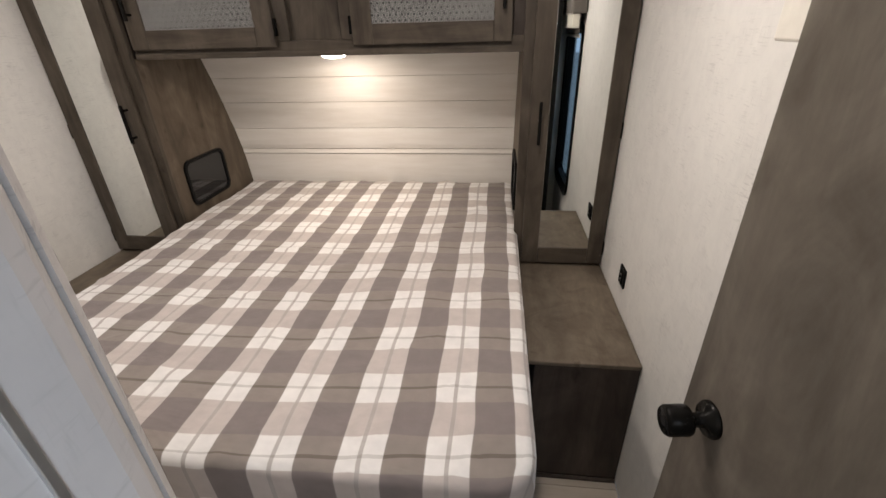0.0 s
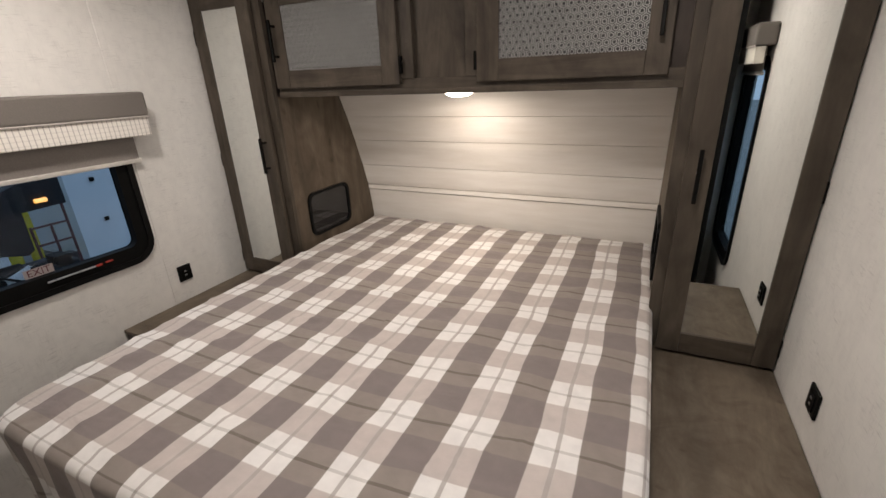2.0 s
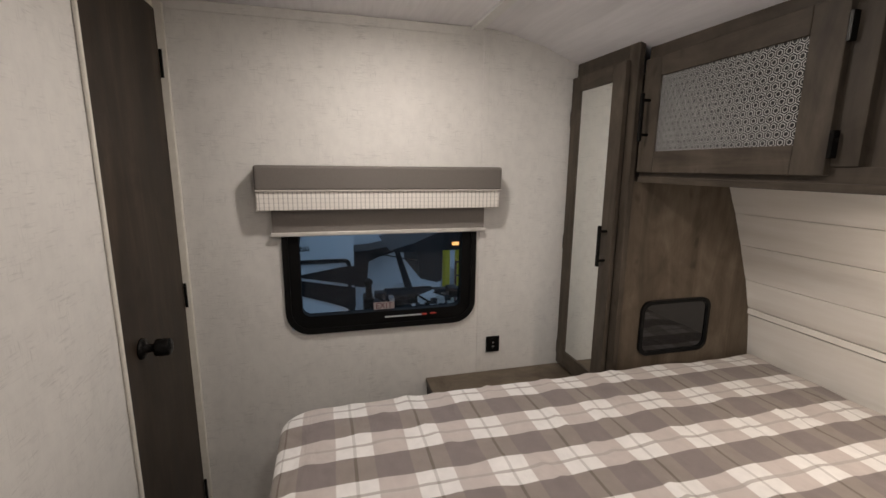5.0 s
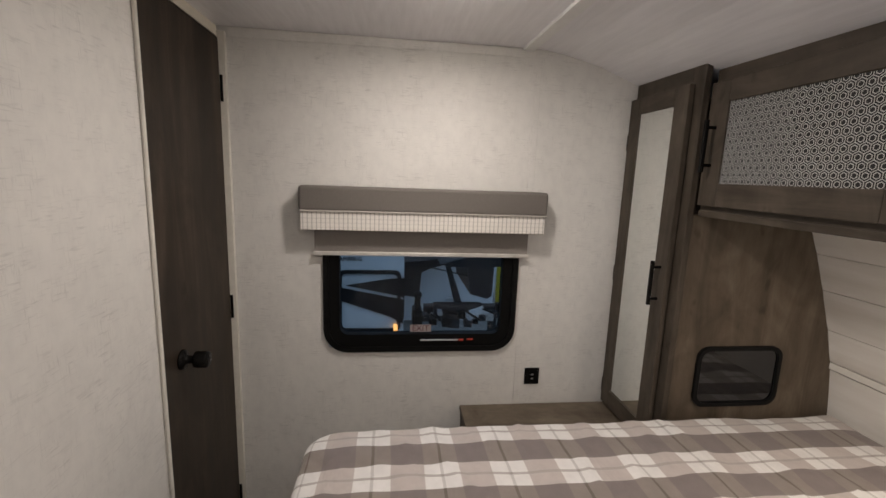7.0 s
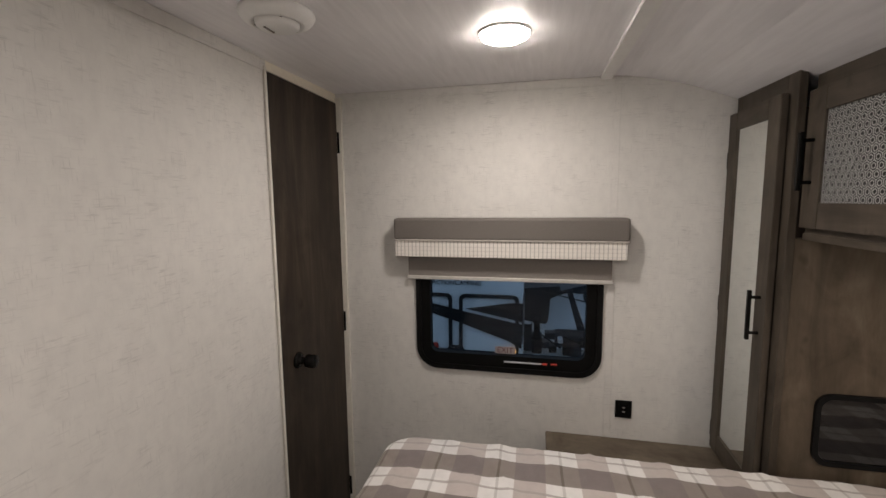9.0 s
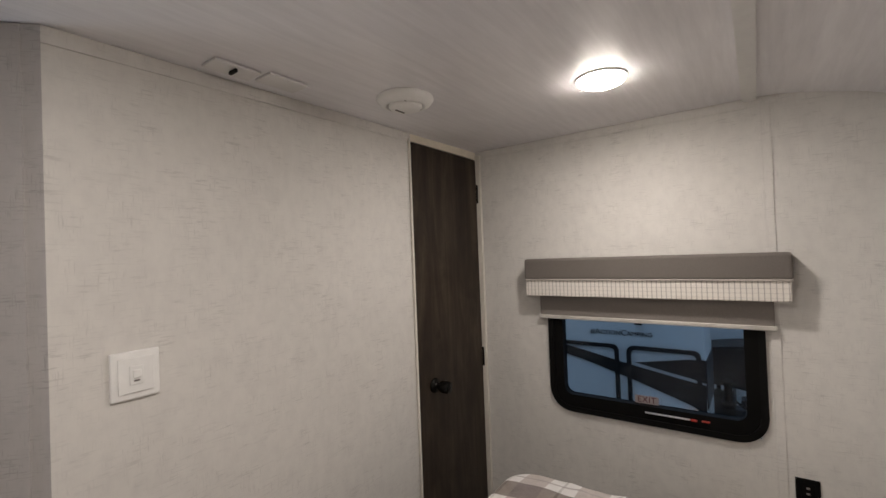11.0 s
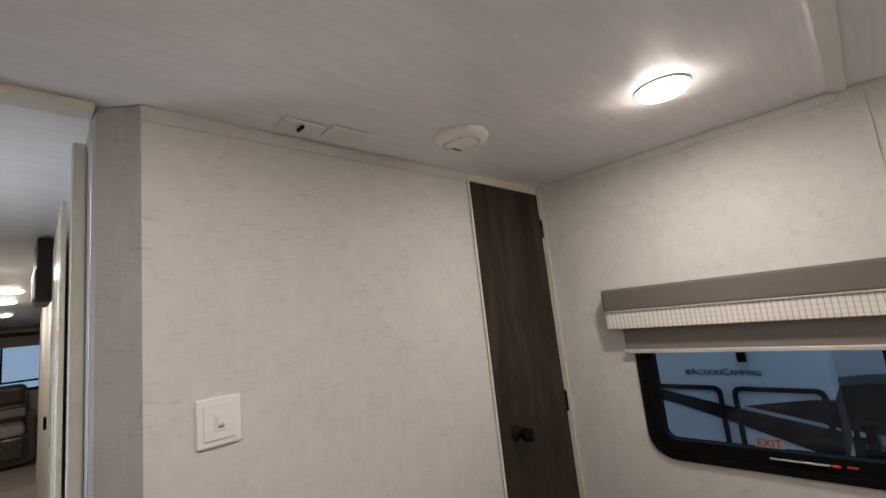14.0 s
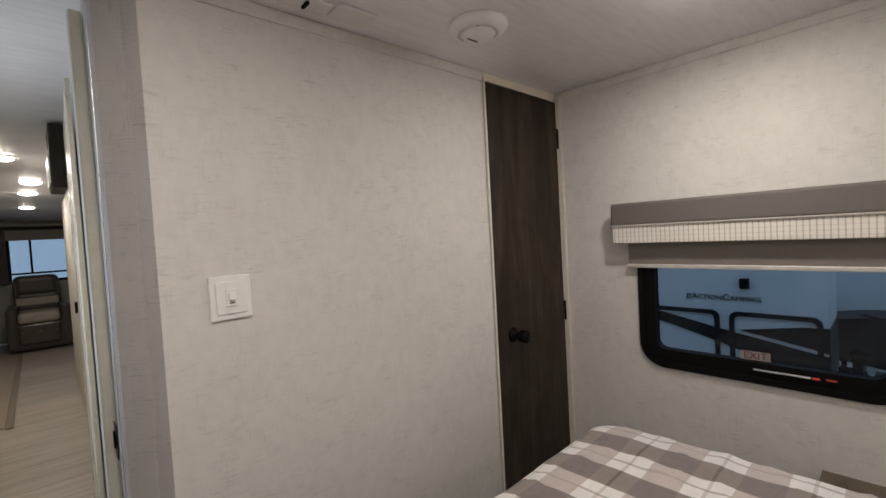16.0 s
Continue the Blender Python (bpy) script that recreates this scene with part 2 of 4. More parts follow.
def check_mat():
    m = Mat("cream_check_fabric", 0.85)
    sep = m.node("ShaderNodeSeparateXYZ")
    m.link(m.coords((1, 62, 62)), sep.inputs[0])
    a = m.math("LESS_THAN", m.math("FLOORED_MODULO", sep.outputs["Y"], 1.0), 0.22)
    b = m.math("LESS_THAN", m.math("FLOORED_MODULO", sep.outputs["Z"], 1.0), 0.2)
    k = m.math("ADD", m.math("MULTIPLY", a, 0.6), m.math("MULTIPLY", b, 0.22))
    m.colour(m.mix((0.72, 0.69, 0.645), (0.30, 0.28, 0.27), k))
    m.bump(m.noise(m.coords((500, 500, 500)), 1.0, 2), 0.2, 0.0008)
    return m.m


CHECK = check_mat()

# ---- building helpers ----


def thing(name, x, y, z, label, category, group="", kind=""):
    ob = new(name)
    ob.empty_display_size = 0.1
    ob.location = (x, y, z)
    return tagged(ob, label, category, group, kind)


def finish(name, bm, material, smooth=False):
    bmesh.ops.recalc_face_normals(bm, faces=bm.faces)
    me = bpy.data.meshes.new(name)
    bm.to_mesh(me)
    bm.free()
    if material:
        me.materials.append(material)
    if smooth:
        me.shade_smooth()
    return new(name, me)


def part(name, bm, material, parent=None, label="", smooth=False):
    ob = finish(name, bm, material, smooth)
    if parent is not None:
        ob.parent = parent
        if parent.type == "EMPTY":
            ob.matrix_parent_inverse = Matrix.Translation(-parent.location)
    if label:
        tagged(ob, label)
    return ob


def box(x0, x1, y0, y1, z0, z1, bevel=0.003, bm=None, seg=2):
    own = bmesh.new()
    bmesh.ops.create_cube(own, size=1.0, matrix=Matrix.LocRotScale(((x0 + x1) / 2, (y0 + y1) / 2, (z0 + z1) / 2), None, (x1 - x0, y1 - y0, z1 - z0)))
    if bevel > 0:
        bmesh.ops.bevel(own, geom=own.edges[:], offset=min(bevel, 0.45 * min(x1 - x0, y1 - y0, z1 - z0)), segments=seg, affect="EDGES", profile=0.5)
    if bm is None:
        return own
    me = bpy.data.meshes.new("tmp")
    own.to_mesh(me)
    own.free()
    bm.from_mesh(me)
    bpy.data.meshes.remove(me)
    return bm


def cyl(p0, p1, r0, r1=None, seg=24, bm=None, bevel=0.0):
    bm = bm or bmesh.new()
    p0, p1 = Vector(p0), Vector(p1)
    d = p1 - p0
    m = Matrix.Translation((p0 + p1) / 2) @ d.to_track_quat("Z", "Y").to_matrix().to_4x4()
    bmesh.ops.create_cone(bm, cap_ends=True, segments=seg, radius1=r0, radius2=r0 if r1 is None else r1, depth=d.length, matrix=m)
    return bm


def lathe(profile, centre, axis=(0, 0, 1), seg=32):
    """A turned shape: (radius, height) pairs along an axis."""
    bm = bmesh.new()
    q = Vector(axis).to_track_quat("Z", "Y").to_matrix().to_4x4()
    m = Matrix.Translation(centre) @ q
    rings = [[bm.verts.new(m @ Vector((r * math.cos(2 * math.pi * i / seg), r * math.sin(2 * math.pi * i / seg), h))) for i in range(seg)] for r, h in profile]
    for a, b in zip(rings, rings[1:]):
        for i in range(seg):
            bm.faces.new((a[i], a[(i + 1) % seg], b[(i + 1) % seg], b[i]))
    bm.faces.new(rings[0])
    bm.faces.new(rings[-1])
    return bm


def round_rect(u0, u1, v0, v1, r, n=6):
    pts = []
    for cu, cv, a0 in ((u1 - r, v1 - r, 0), (u0 + r, v1 - r, 90), (u0 + r, v0 + r, 180), (u1 - r, v0 + r, 270)):
        for i in range(n + 1):
            a = radians(a0 + 90 * i / n)
            pts.append((cu + r * math.cos(a), cv + r * math.sin(a)))
    return pts


def ring_frame(outer, inner, x0, x1, place):
    """A frame between two outlines with the same number of points, from depth x0 to x1; place(u, v, d) gives the point."""
    bm = bmesh.new()
    loops = [[bm.verts.new(place(u, v, d)) for u, v in pts] for pts, d in ((outer, x0), (outer, x1), (inner, x1), (inner, x0))]
    n = len(outer)
    for k in range(4):
        a, b = loops[k], loops[(k + 1) % 4]
        for i in range(n):
            bm.faces.new((a[i], a[(i + 1) % n], b[(i + 1) % n], b[i]))
    return bm


def sheet(pts, d0, d1, place):
    """An outline made solid from depth d0 to d1."""
    bm = bmesh.new()
    a = [bm.verts.new(place(u, v, d0)) for u, v in pts]
    b = [bm.verts.new(place(u, v, d1)) for u, v in pts]
    bm.faces.new(a)
    bm.faces.new(list(reversed(b)))
    n = len(pts)
    for i in range(n):
        bm.faces.new((a[i], a[(i + 1) % n], b[(i + 1) % n], b[i]))
    return bm


def on_x(u, v, d):
    return (d, u, v)


def on_y(u, v, d):
    return (u, d, v)


def structure(name, bm, material, label, category="wall"):
    return tagged(part(name, bm, material), label, category, "", "structure")


def holed_wall(span, height, depth, hole, place_box):
    """A wall with one rectangular opening through it, butted from four pieces."""
    (a0, a1), (z0, z1), (h0, h1, hz0, hz1) = span, height, hole
    bm = bmesh.new()
    for u0, u1, w0, w1 in ((a0, h0, z0, z1), (h1, a1, z0, z1), (h0, h1, z0, hz0), (h0, h1, hz1, z1)):
        if u1 - u0 > 1e-4 and w1 - w0 > 1e-4:
            place_box(bm, u0, u1, w0, w1)
    return bm


# ---- the room's numbers ----
XL, XR, YB, YF, ZC = -1.84, 0.483, 0.198, 2.46, 1.99
XC = (XL + XR) / 2
CLOSET_Y, CAB_Y = 1.760, 1.806
NS_Y, NS_Z = 1.112, 0.563
YFAR = -8.6
CEIL_LINE = [(XL, 2.010), (-1.0, 1.998), (-0.2, 1.986), (XR, 1.986)]


def ceil_z(x):
    """The slightly uneven ceiling's height."""
    for (xa, za), (xb, zb) in zip(CEIL_LINE, CEIL_LINE[1:]):
        if xa <= x <= xb:
            return za + (zb - za) * (x - xa) / (xb - xa)
    return ZC


# ---- structure ----
bm = holed_wall((-0.9, YF + 0.1), (0, 2.1), 0.05, (0.565, 1.30, 0.83, 1.38), lambda b, u0, u1, w0, w1: box(XL - 0.05, XL, u0, u1, w0, w1, 0, b))
structure("wall_left", bm, WALL, "cream linen-textured wall with a window opening")
bm = holed_wall((-0.10, YF + 0.1), (0, 2.1), 0.05, (0.24, 0.74, 0.52, 1.50), lambda b, u0, u1, w0, w1: box(XR, XR + 0.05, u0, u1, w0, w1, 0, b))
# the opening in this hall wall is added, unseen, to hold the cool fill
structure("wall_hall_right", holed_wall((YFAR, -0.10), (0, 2.1), 0.05, (-0.66, -0.20, 0.95, 1.75), lambda b, u0, u1, w0, w1: box(XR, XR + 0.05, u0, u1, w0, w1, 0, b)), HALL_WALL, "pale hall wall with an opening added for the fill lamp")
structure("wall_right", bm, WALL, "cream linen-textured wall behind the open door")
bm = bmesh.new()
box(-1.318, -0.222, YB - 0.05, YB, 0, 2.03, 0, bm)
structure("wall_back", bm, WALL, "cream linen-textured partition wall between bedroom and hall")
# header cream is brighter and warmer than TRIM: lamp glow put into its colour
structure("trim_closet_header", sheet([(YB - 0.05, 1.971), (YB + 0.001, 1.971), (YB - 0.010, 2.03), (YB - 0.05, 2.03)], -1.836, -1.325, on_x), plain("glow_tinted_header", (0.78, 0.73, 0.62), 0.5, vary=0.04), "cream header strip above the closet door, tinted to look lit", "trim")
structure("wall_jamb_right", box(0.412, XR, YB - 0.10, YB, 0, 2.03, 0), WALL, "narrow cream wall beside the doorway")
structure("wall_front", box(XL, XR, YF + 0.04, YF + 0.1, 0, 2.1, 0), WALL, "cream wall behind the headboard")
structure("ceiling", sheet(CEIL_LINE + [(XR, 2.06), (XL, 2.06)], YFAR, 1.30, on_y), CEIL, "pale grey vinyl ceiling with faint streaks", "ceiling")
bm = bmesh.new()
rows = []
for y, dz in ((1.30, 0.0), (1.38, -0.004), (1.45, -0.014), (1.52, -0.030), (1.60, -0.050), (1.68, -0.080), (1.76, -0.110), (2.0, -0.19)):
    rows.append([bm.verts.new((x, y, z + dz)) for x, z in CEIL_LINE] + [bm.verts.new((XR, y, 2.08 + dz)), bm.verts.new((XL, y, 2.08 + dz))])
for a, b in zip(rows, rows[1:]):
    for i in range(6):
        bm.faces.new((a[i], a[(i + 1) % 6], b[(i + 1) % 6], b[i]))
bm.faces.new(rows[0])
bm.faces.new(rows[-1])
structure("ceiling_slope", bm, CEIL, "pale grey vinyl ceiling sloping down to the cabinets", "ceiling")
seam = [(x, z - 0.012) for x, z in CEIL_LINE] + [(x, z - 0.0005) for x, z in reversed(CEIL_LINE)]
structure("trim_ceiling_seam", sheet(seam, 1.287, 1.328, on_y), WHITE, "pale grey ceiling seam batten", "trim")
structure("trim_left_top", box(XL + 0.0005, XL + 0.005, YB + 0.03, 1.30, 1.975, 2.006, 0.004), WALL, "linen-covered cove trim under the ceiling", "trim")
cove = [(-1.326, 1.966), (-0.222, 1.950), (-0.222, 1.983), (-1.326, 1.999)]
structure("trim_back_top", sheet(cove, YB + 0.0005, YB + 0.004, on_y), WALL, "linen-covered cove trim under the ceiling", "trim")
structure("trim_wall_seam", box(XL + 0.0004, XL + 0.0034, 1.338, 1.364, 0.57, 1.99, 0.001), WALL, "linen-covered wall seam batten", "trim")
# doorway casing
def on_z(u, v, d):
    return (u, v, d)


case = [(-0.222, 0.05), (-0.148, 0.05), (-0.147, 0.130), (-0.152, 0.140), (-0.201, 0.180), (-0.222, YB + 0.004)]
structure("trim_casing_left", sheet(case, 0, 1.984, on_z), TRIM_GREY, "grey linen-covered doorway casing", "trim")
structure("trim_casing_ridge", sheet([(-0.1985, 0.1785), (-0.185, 0.167), (-0.183, 0.1685), (-0.196, 0.1800)], 0, 1.982, on_z), TRIM_GREY, "raised ridge on the doorway casing", "trim")
structure("trim_casing_edge", box(-0.1478, -0.1455, 0.106, 0.110, 0, 1.975, 0.0005), STEEL, "thin metal edge strip on the casing", "trim")
structure("trim_door_header", box(-0.146, 0.412, YB - 0.09, YB - 0.03, 1.966, 1.985, 0.003), TRIM, "cream header over the doorway", "trim")
structure("trim_casing_hall", box(-0.150, -0.124, -0.045, -0.005, 0, 1.955, 0.006), HALL_WALL, "pale door frame on the hall side", "trim")
structure("trim_closet_door_left", box(-1.324, -1.313, YB + 0.001, YB + 0.010, 0, 1.980, 0.003), TRIM, "thin cream door frame strip", "trim")
structure("trim_closet_door_right", box(-1.838, -1.822, YB - 0.02, YB + 0.026, 0, 1.990, 0.003), TRIM, "thin cream door frame strip", "trim")
# hall and living area beyond the doorway
structure("wall_hall", sheet([(-0.150, 0.05), (-0.270, -3.36), (-0.33, -3.36), (-0.222, 0.05)], 0, 1.983, on_z), HALL_WALL, "pale hall wall")
structure("wall_hall_panel", sheet([(-0.1395, -0.35), (-0.128, -0.35), (-0.158, -1.20), (-0.1695, -1.20)], 0.01, 1.90, on_z), HALL_PANEL, "cream satin sliding door panel along the hall", "door")
structure("wall_hall_end", box(XL, -0.33, -3.36, -3.31, 0, 1.985, 0), HALL_WALL, "pale wall across the living area")
structure("wall_closet_side", box(XL, -0.23, -0.9, -0.85, 0, 1.985, 0), WALL, "plain closet back wall")
structure("wall_living_left", box(XL - 0.05, XL, YFAR, -3.2, 0, ZC, 0), HALL_WALL, "pale living area wall")
bm = holed_wall((XL, XR), (0, ZC), 0.05, (-0.70, 0.28, 0.98, 1.74), lambda b, u0, u1, w0, w1: box(u0, u1, YFAR - 0.05, YFAR, w0, w1, 0, b))
structure("wall_far", bm, HALL_WALL, "pale end wall of the living area with a window")


def lit_lens(parent, x, y, z, r, glow):
    part("lens", lathe([(r, 0), (r * 0.95, -0.010), (r * 0.7, -0.018), (r * 0.35, -0.021), (0.001, -0.022)], (x, y, z)), glow, parent, "glowing frosted lens", True)


def puck_light(x, y, z, label, r=0.07, glow=LENS_ON):
    t = thing("ceiling_light", x, y, z, label, "ceiling light", "round ceiling lights")
    part("rim", lathe([(r * 1.04, 0), (r * 1.04, -0.004), (r, -0.007), (r * 0.98, -0.003)], (x, y, z)), WHITE, t, "", True)
    lit_lens(t, x, y, z - 0.003, r * 0.97, glow)
    return t


puck_light(-1.285, 0.965, ceil_z(-1.285), "lit round ceiling light above the bed foot")
puck_light(-0.07, 0.965, ceil_z(-0.07), "lit round ceiling light near the doorway")
puck_light(-0.695, 2.0, 1.430, "lit round puck light under the overhead cabinet", 0.058, LENS_SOFT)
for lx, ly in HALL_LAMPS:
    puck_light(lx, ly, ceil_z(lx), "lit round ceiling light in the living area", glow=LENS_HALL)

# ---- bed ----


def build_bed():
    x0, x1, y0, y1, top = -1.444, 0.114, 0.560, 2.412, 0.724
    bed = thing("bed", XC, 1.5, 0, "queen bed covered with a brown and white plaid sheet", "bed")

    def contour(inset):
        pts = []
        for cx, cy, a0, r in ((x1, y1, 0, 0.03), (x0, y1, 90, 0.03), (x0, y0, 180, 0.10), (x1, y0, 270, 0.10)):
            sx, sy = (1 if cx == x1 else -1), (1 if cy == y1 else -1)
            rr = max(r - inset, 0.004)
            ox, oy = cx - sx * (inset + rr), cy - sy * (inset + rr)
            for i in range(9):
                a = radians(a0 + 90 * i / 8)
                pts.append(Vector((ox + rr * math.cos(a), oy + rr * math.sin(a))))
        out = []
        for k in range(len(pts)):
            p, q = pts[k], pts[(k + 1) % len(pts)]
            n = (90, 1)[k % 9 != 8]
            out += [p.lerp(q, i / n) for i in range(n)]
        return out

    bm = bmesh.new()
    uv = bm.loops.layers.uv.new("cloth")
    spots = {}
    rings = []
    base = contour(0.0)
    profile = [*[(0.74 - 0.022 * i, 0.0, 0) for i in range(29)], (0.085, 0.001, 0), (0.055, 0.003, 0), (0.030, 0.006, 0)]
    for i in range(1, 7):
        a = radians(15 * i)
        profile.append((0.030 * (1 - math.sin(a)), 0.006 + 0.030 * (1 - math.cos(a)), 1))
    for i in range(1, 13):
        profile.append((-0.002, 0.036 + 0.026 * i, 1))
    arc = 0.0
    prev = None
    for inset, drop, side in profile:
        c = contour(max(inset, 0.0))
        if prev:
            arc += math.hypot(inset - prev[0], drop - prev[1])
        prev = (inset, drop)
        if not side:
            arc = 0.0
        ring = []
        for k, p in enumerate(c):
            nearest = Vector((max(min(p.x, x1 - 0.10), x0 + 0.10), max(min(p.y, y1 - 0.03), y0 + 0.10)))
            d = p - nearest
            d = d.normalized() if d.length > 1e-5 else Vector((0, 0))
            z = top - drop
            q = Vector((p.x, p.y, z))
            big = noise.noise(Vector((p.x * 2.0, p.y * 2.0, 3.0))) * 0.006
            fine = (0.5 - abs(noise.noise(Vector((p.x * 5 + p.y * 3, p.y * 6 - p.x * 2, 1.0))))) * 0.007
            crease = max(0.0, 0.12 - abs(noise.noise(Vector((p.x * 2.2 + p.y * 1.1, p.y * 4.5 - p.x * 1.6, 7.0))))) * 0.055
            edge = noise.noise(Vector((p.x * 11, p.y * 11, 5.0))) * 0.004
            if drop < 0.03:
                q.z += big + fine + crease + edge * (1 if inset < 0.06 else 0.25)
            else:
                w = min(1, (drop - 0.03) / 0.2)
                wave = noise.noise(Vector((p.x * 14, p.y * 14, drop * 3))) * 0.018 + noise.noise(Vector((p.x * 40, p.y * 40, drop * 8))) * 0.009
                q.x += d.x * wave * w
                q.y += d.y * wave * w
            if drop > 0.34:
                q.z += noise.noise(Vector((p.x * 7, p.y * 7, 9))) * 0.02
            v = bm.verts.new(q)
            spots[v] = (p.x, p.y) if not side else (p.x + d.x * arc * 0.5, p.y + d.y * arc * 0.9)
            ring.append(v)
        rings.append(ring)
    n = len(base)
    for a, b in zip(rings, rings[1:]):
        for i in range(n):
            bm.faces.new((a[i], a[(i + 1) % n], b[(i + 1) % n], b[i]))
    bm.faces.new(rings[0])
    for f in bm.faces:
        for lp in f.loops:
            lp[uv].uv = spots[lp.vert]
    part("plaid_sheet", bm, PLAID, bed, "brown and white plaid cotton sheet with soft wrinkles", True)
    part("mattress", box(x0 + 0.02, x1 - 0.02, y0 + 0.02, y1 - 0.01, 0.40, top - 0.03, 0.04), plain("mattress_cloth", (0.6, 0.58, 0.55), 0.8), bed, "pale mattress under the sheet")
    part("platform", box(x0 + 0.05, x1 - 0.05, y0 + 0.08, y1 + 0.03, 0.0, 0.399, 0.004), SKIRT, bed, "grey bed platform")


build_bed()

# ---- headboard planks ----
PROFILE = [(2.428, 0.45), (2.428, 0.71), (2.416, 0.80), (2.397, 0.905), (2.372, 1.0), (2.342, 1.09), (2.285, 1.25), (2.222, 1.40), (2.17, 1.52)]


def front_y(z):
    for (ya, za), (yb, zb) in zip(PROFILE, PROFILE[1:]):
        if za <= z <= zb:
            return ya + (yb - ya) * (z - za) / (zb - za)
    return PROFILE[-1][0]


def build_headboard():
    hb = thing("headboard", XC, 2.44, 0.5, "whitewashed horizontal plank headboard wall curving over the bed", "headboard")
    xa, xb = -1.470, 0.113
    for z0, z1 in ((0.46, 0.880), (0.912, 1.032), (1.032, 1.178), (1.178, 1.306), (1.306, 1.49)):
        zs = [z0 + 0.0010 + (z1 - z0 - 0.0020) * i / 5 for i in range(6)]
        front = [(front_y(z) + (0.0022 if i in (0, 5) else 0), z) for i, z in enumerate(zs)]
        part("plank", sheet(front + [(y + 0.02, z) for y, z in reversed(front)], xa, xb, on_x), PLANK, hb)
    y = front_y(0.896)
    part("rail", box(xa, xb, y - 0.0008, y + 0.02, 0.884, 0.908, 0.0008), PLANK, hb, "whitewashed moulding rail")
    back = [(front_y(z) + 0.012, z) for z in (0.46, 0.7, 0.88, 1.0, 1.09, 1.25, 1.40, 1.49)]
    part("backing", sheet(back + [(yy + 0.012, z) for yy, z in reversed(back)], xa, xb, on_x), plain("plank_gap", (0.64, 0.61, 0.56), 0.8), hb)


build_headboard()

# ---- cabinets ----


def bar_handle(parent, x, y, z0, z1):
    h = part("handle", box(x - 0.006, x + 0.006, y - 0.036, y - 0.025, z0, z1, 0.002), BLACK_METAL, parent, "black bar handle")
    for z in (z0 + 0.022, z1 - 0.022):
        part("post", cyl((x, y, z), (x, y - 0.027, z), 0.005, seg=12), BLACK_METAL, h)


def framed_door(parent, name, x0, x1, y, z0, z1, ix0, ix1, iz0, iz1, fill, fill_name, turn=None):
    """A cabinet door with four mitreless rails and an inset panel; turn is a matrix for a door ajar."""
    th = 0.02
    pieces = []
    door = box(ix0 - 0.002, ix1 + 0.002, y + 0.011, y + 0.017, iz0 - 0.002, iz1 + 0.002, 0)
    d = part(name, door, WOOD, parent)
    pieces.append(d)
    for nm, a, b, c, e, mat in (("stile", x0, ix0, z0, z1, WOOD), ("stile", ix1, x1, z0, z1, WOOD), ("rail", ix0, ix1, z0, iz0, WOOD_H), ("rail", ix0, ix1, iz1, z1, WOOD_H)):
        pieces.append(part(nm, box(a, b, y, y + th, c, e, 0.0025), mat, d))
    pieces.append(part(fill_name, box(ix0, ix1, y + 0.006, y + 0.010, iz0, iz1, 0), fill, d, "mirror glass" if fill is MIRROR else "honeycomb patterned glass"))
    if turn:
        for p in pieces:
            p.data.transform(turn)
    return d


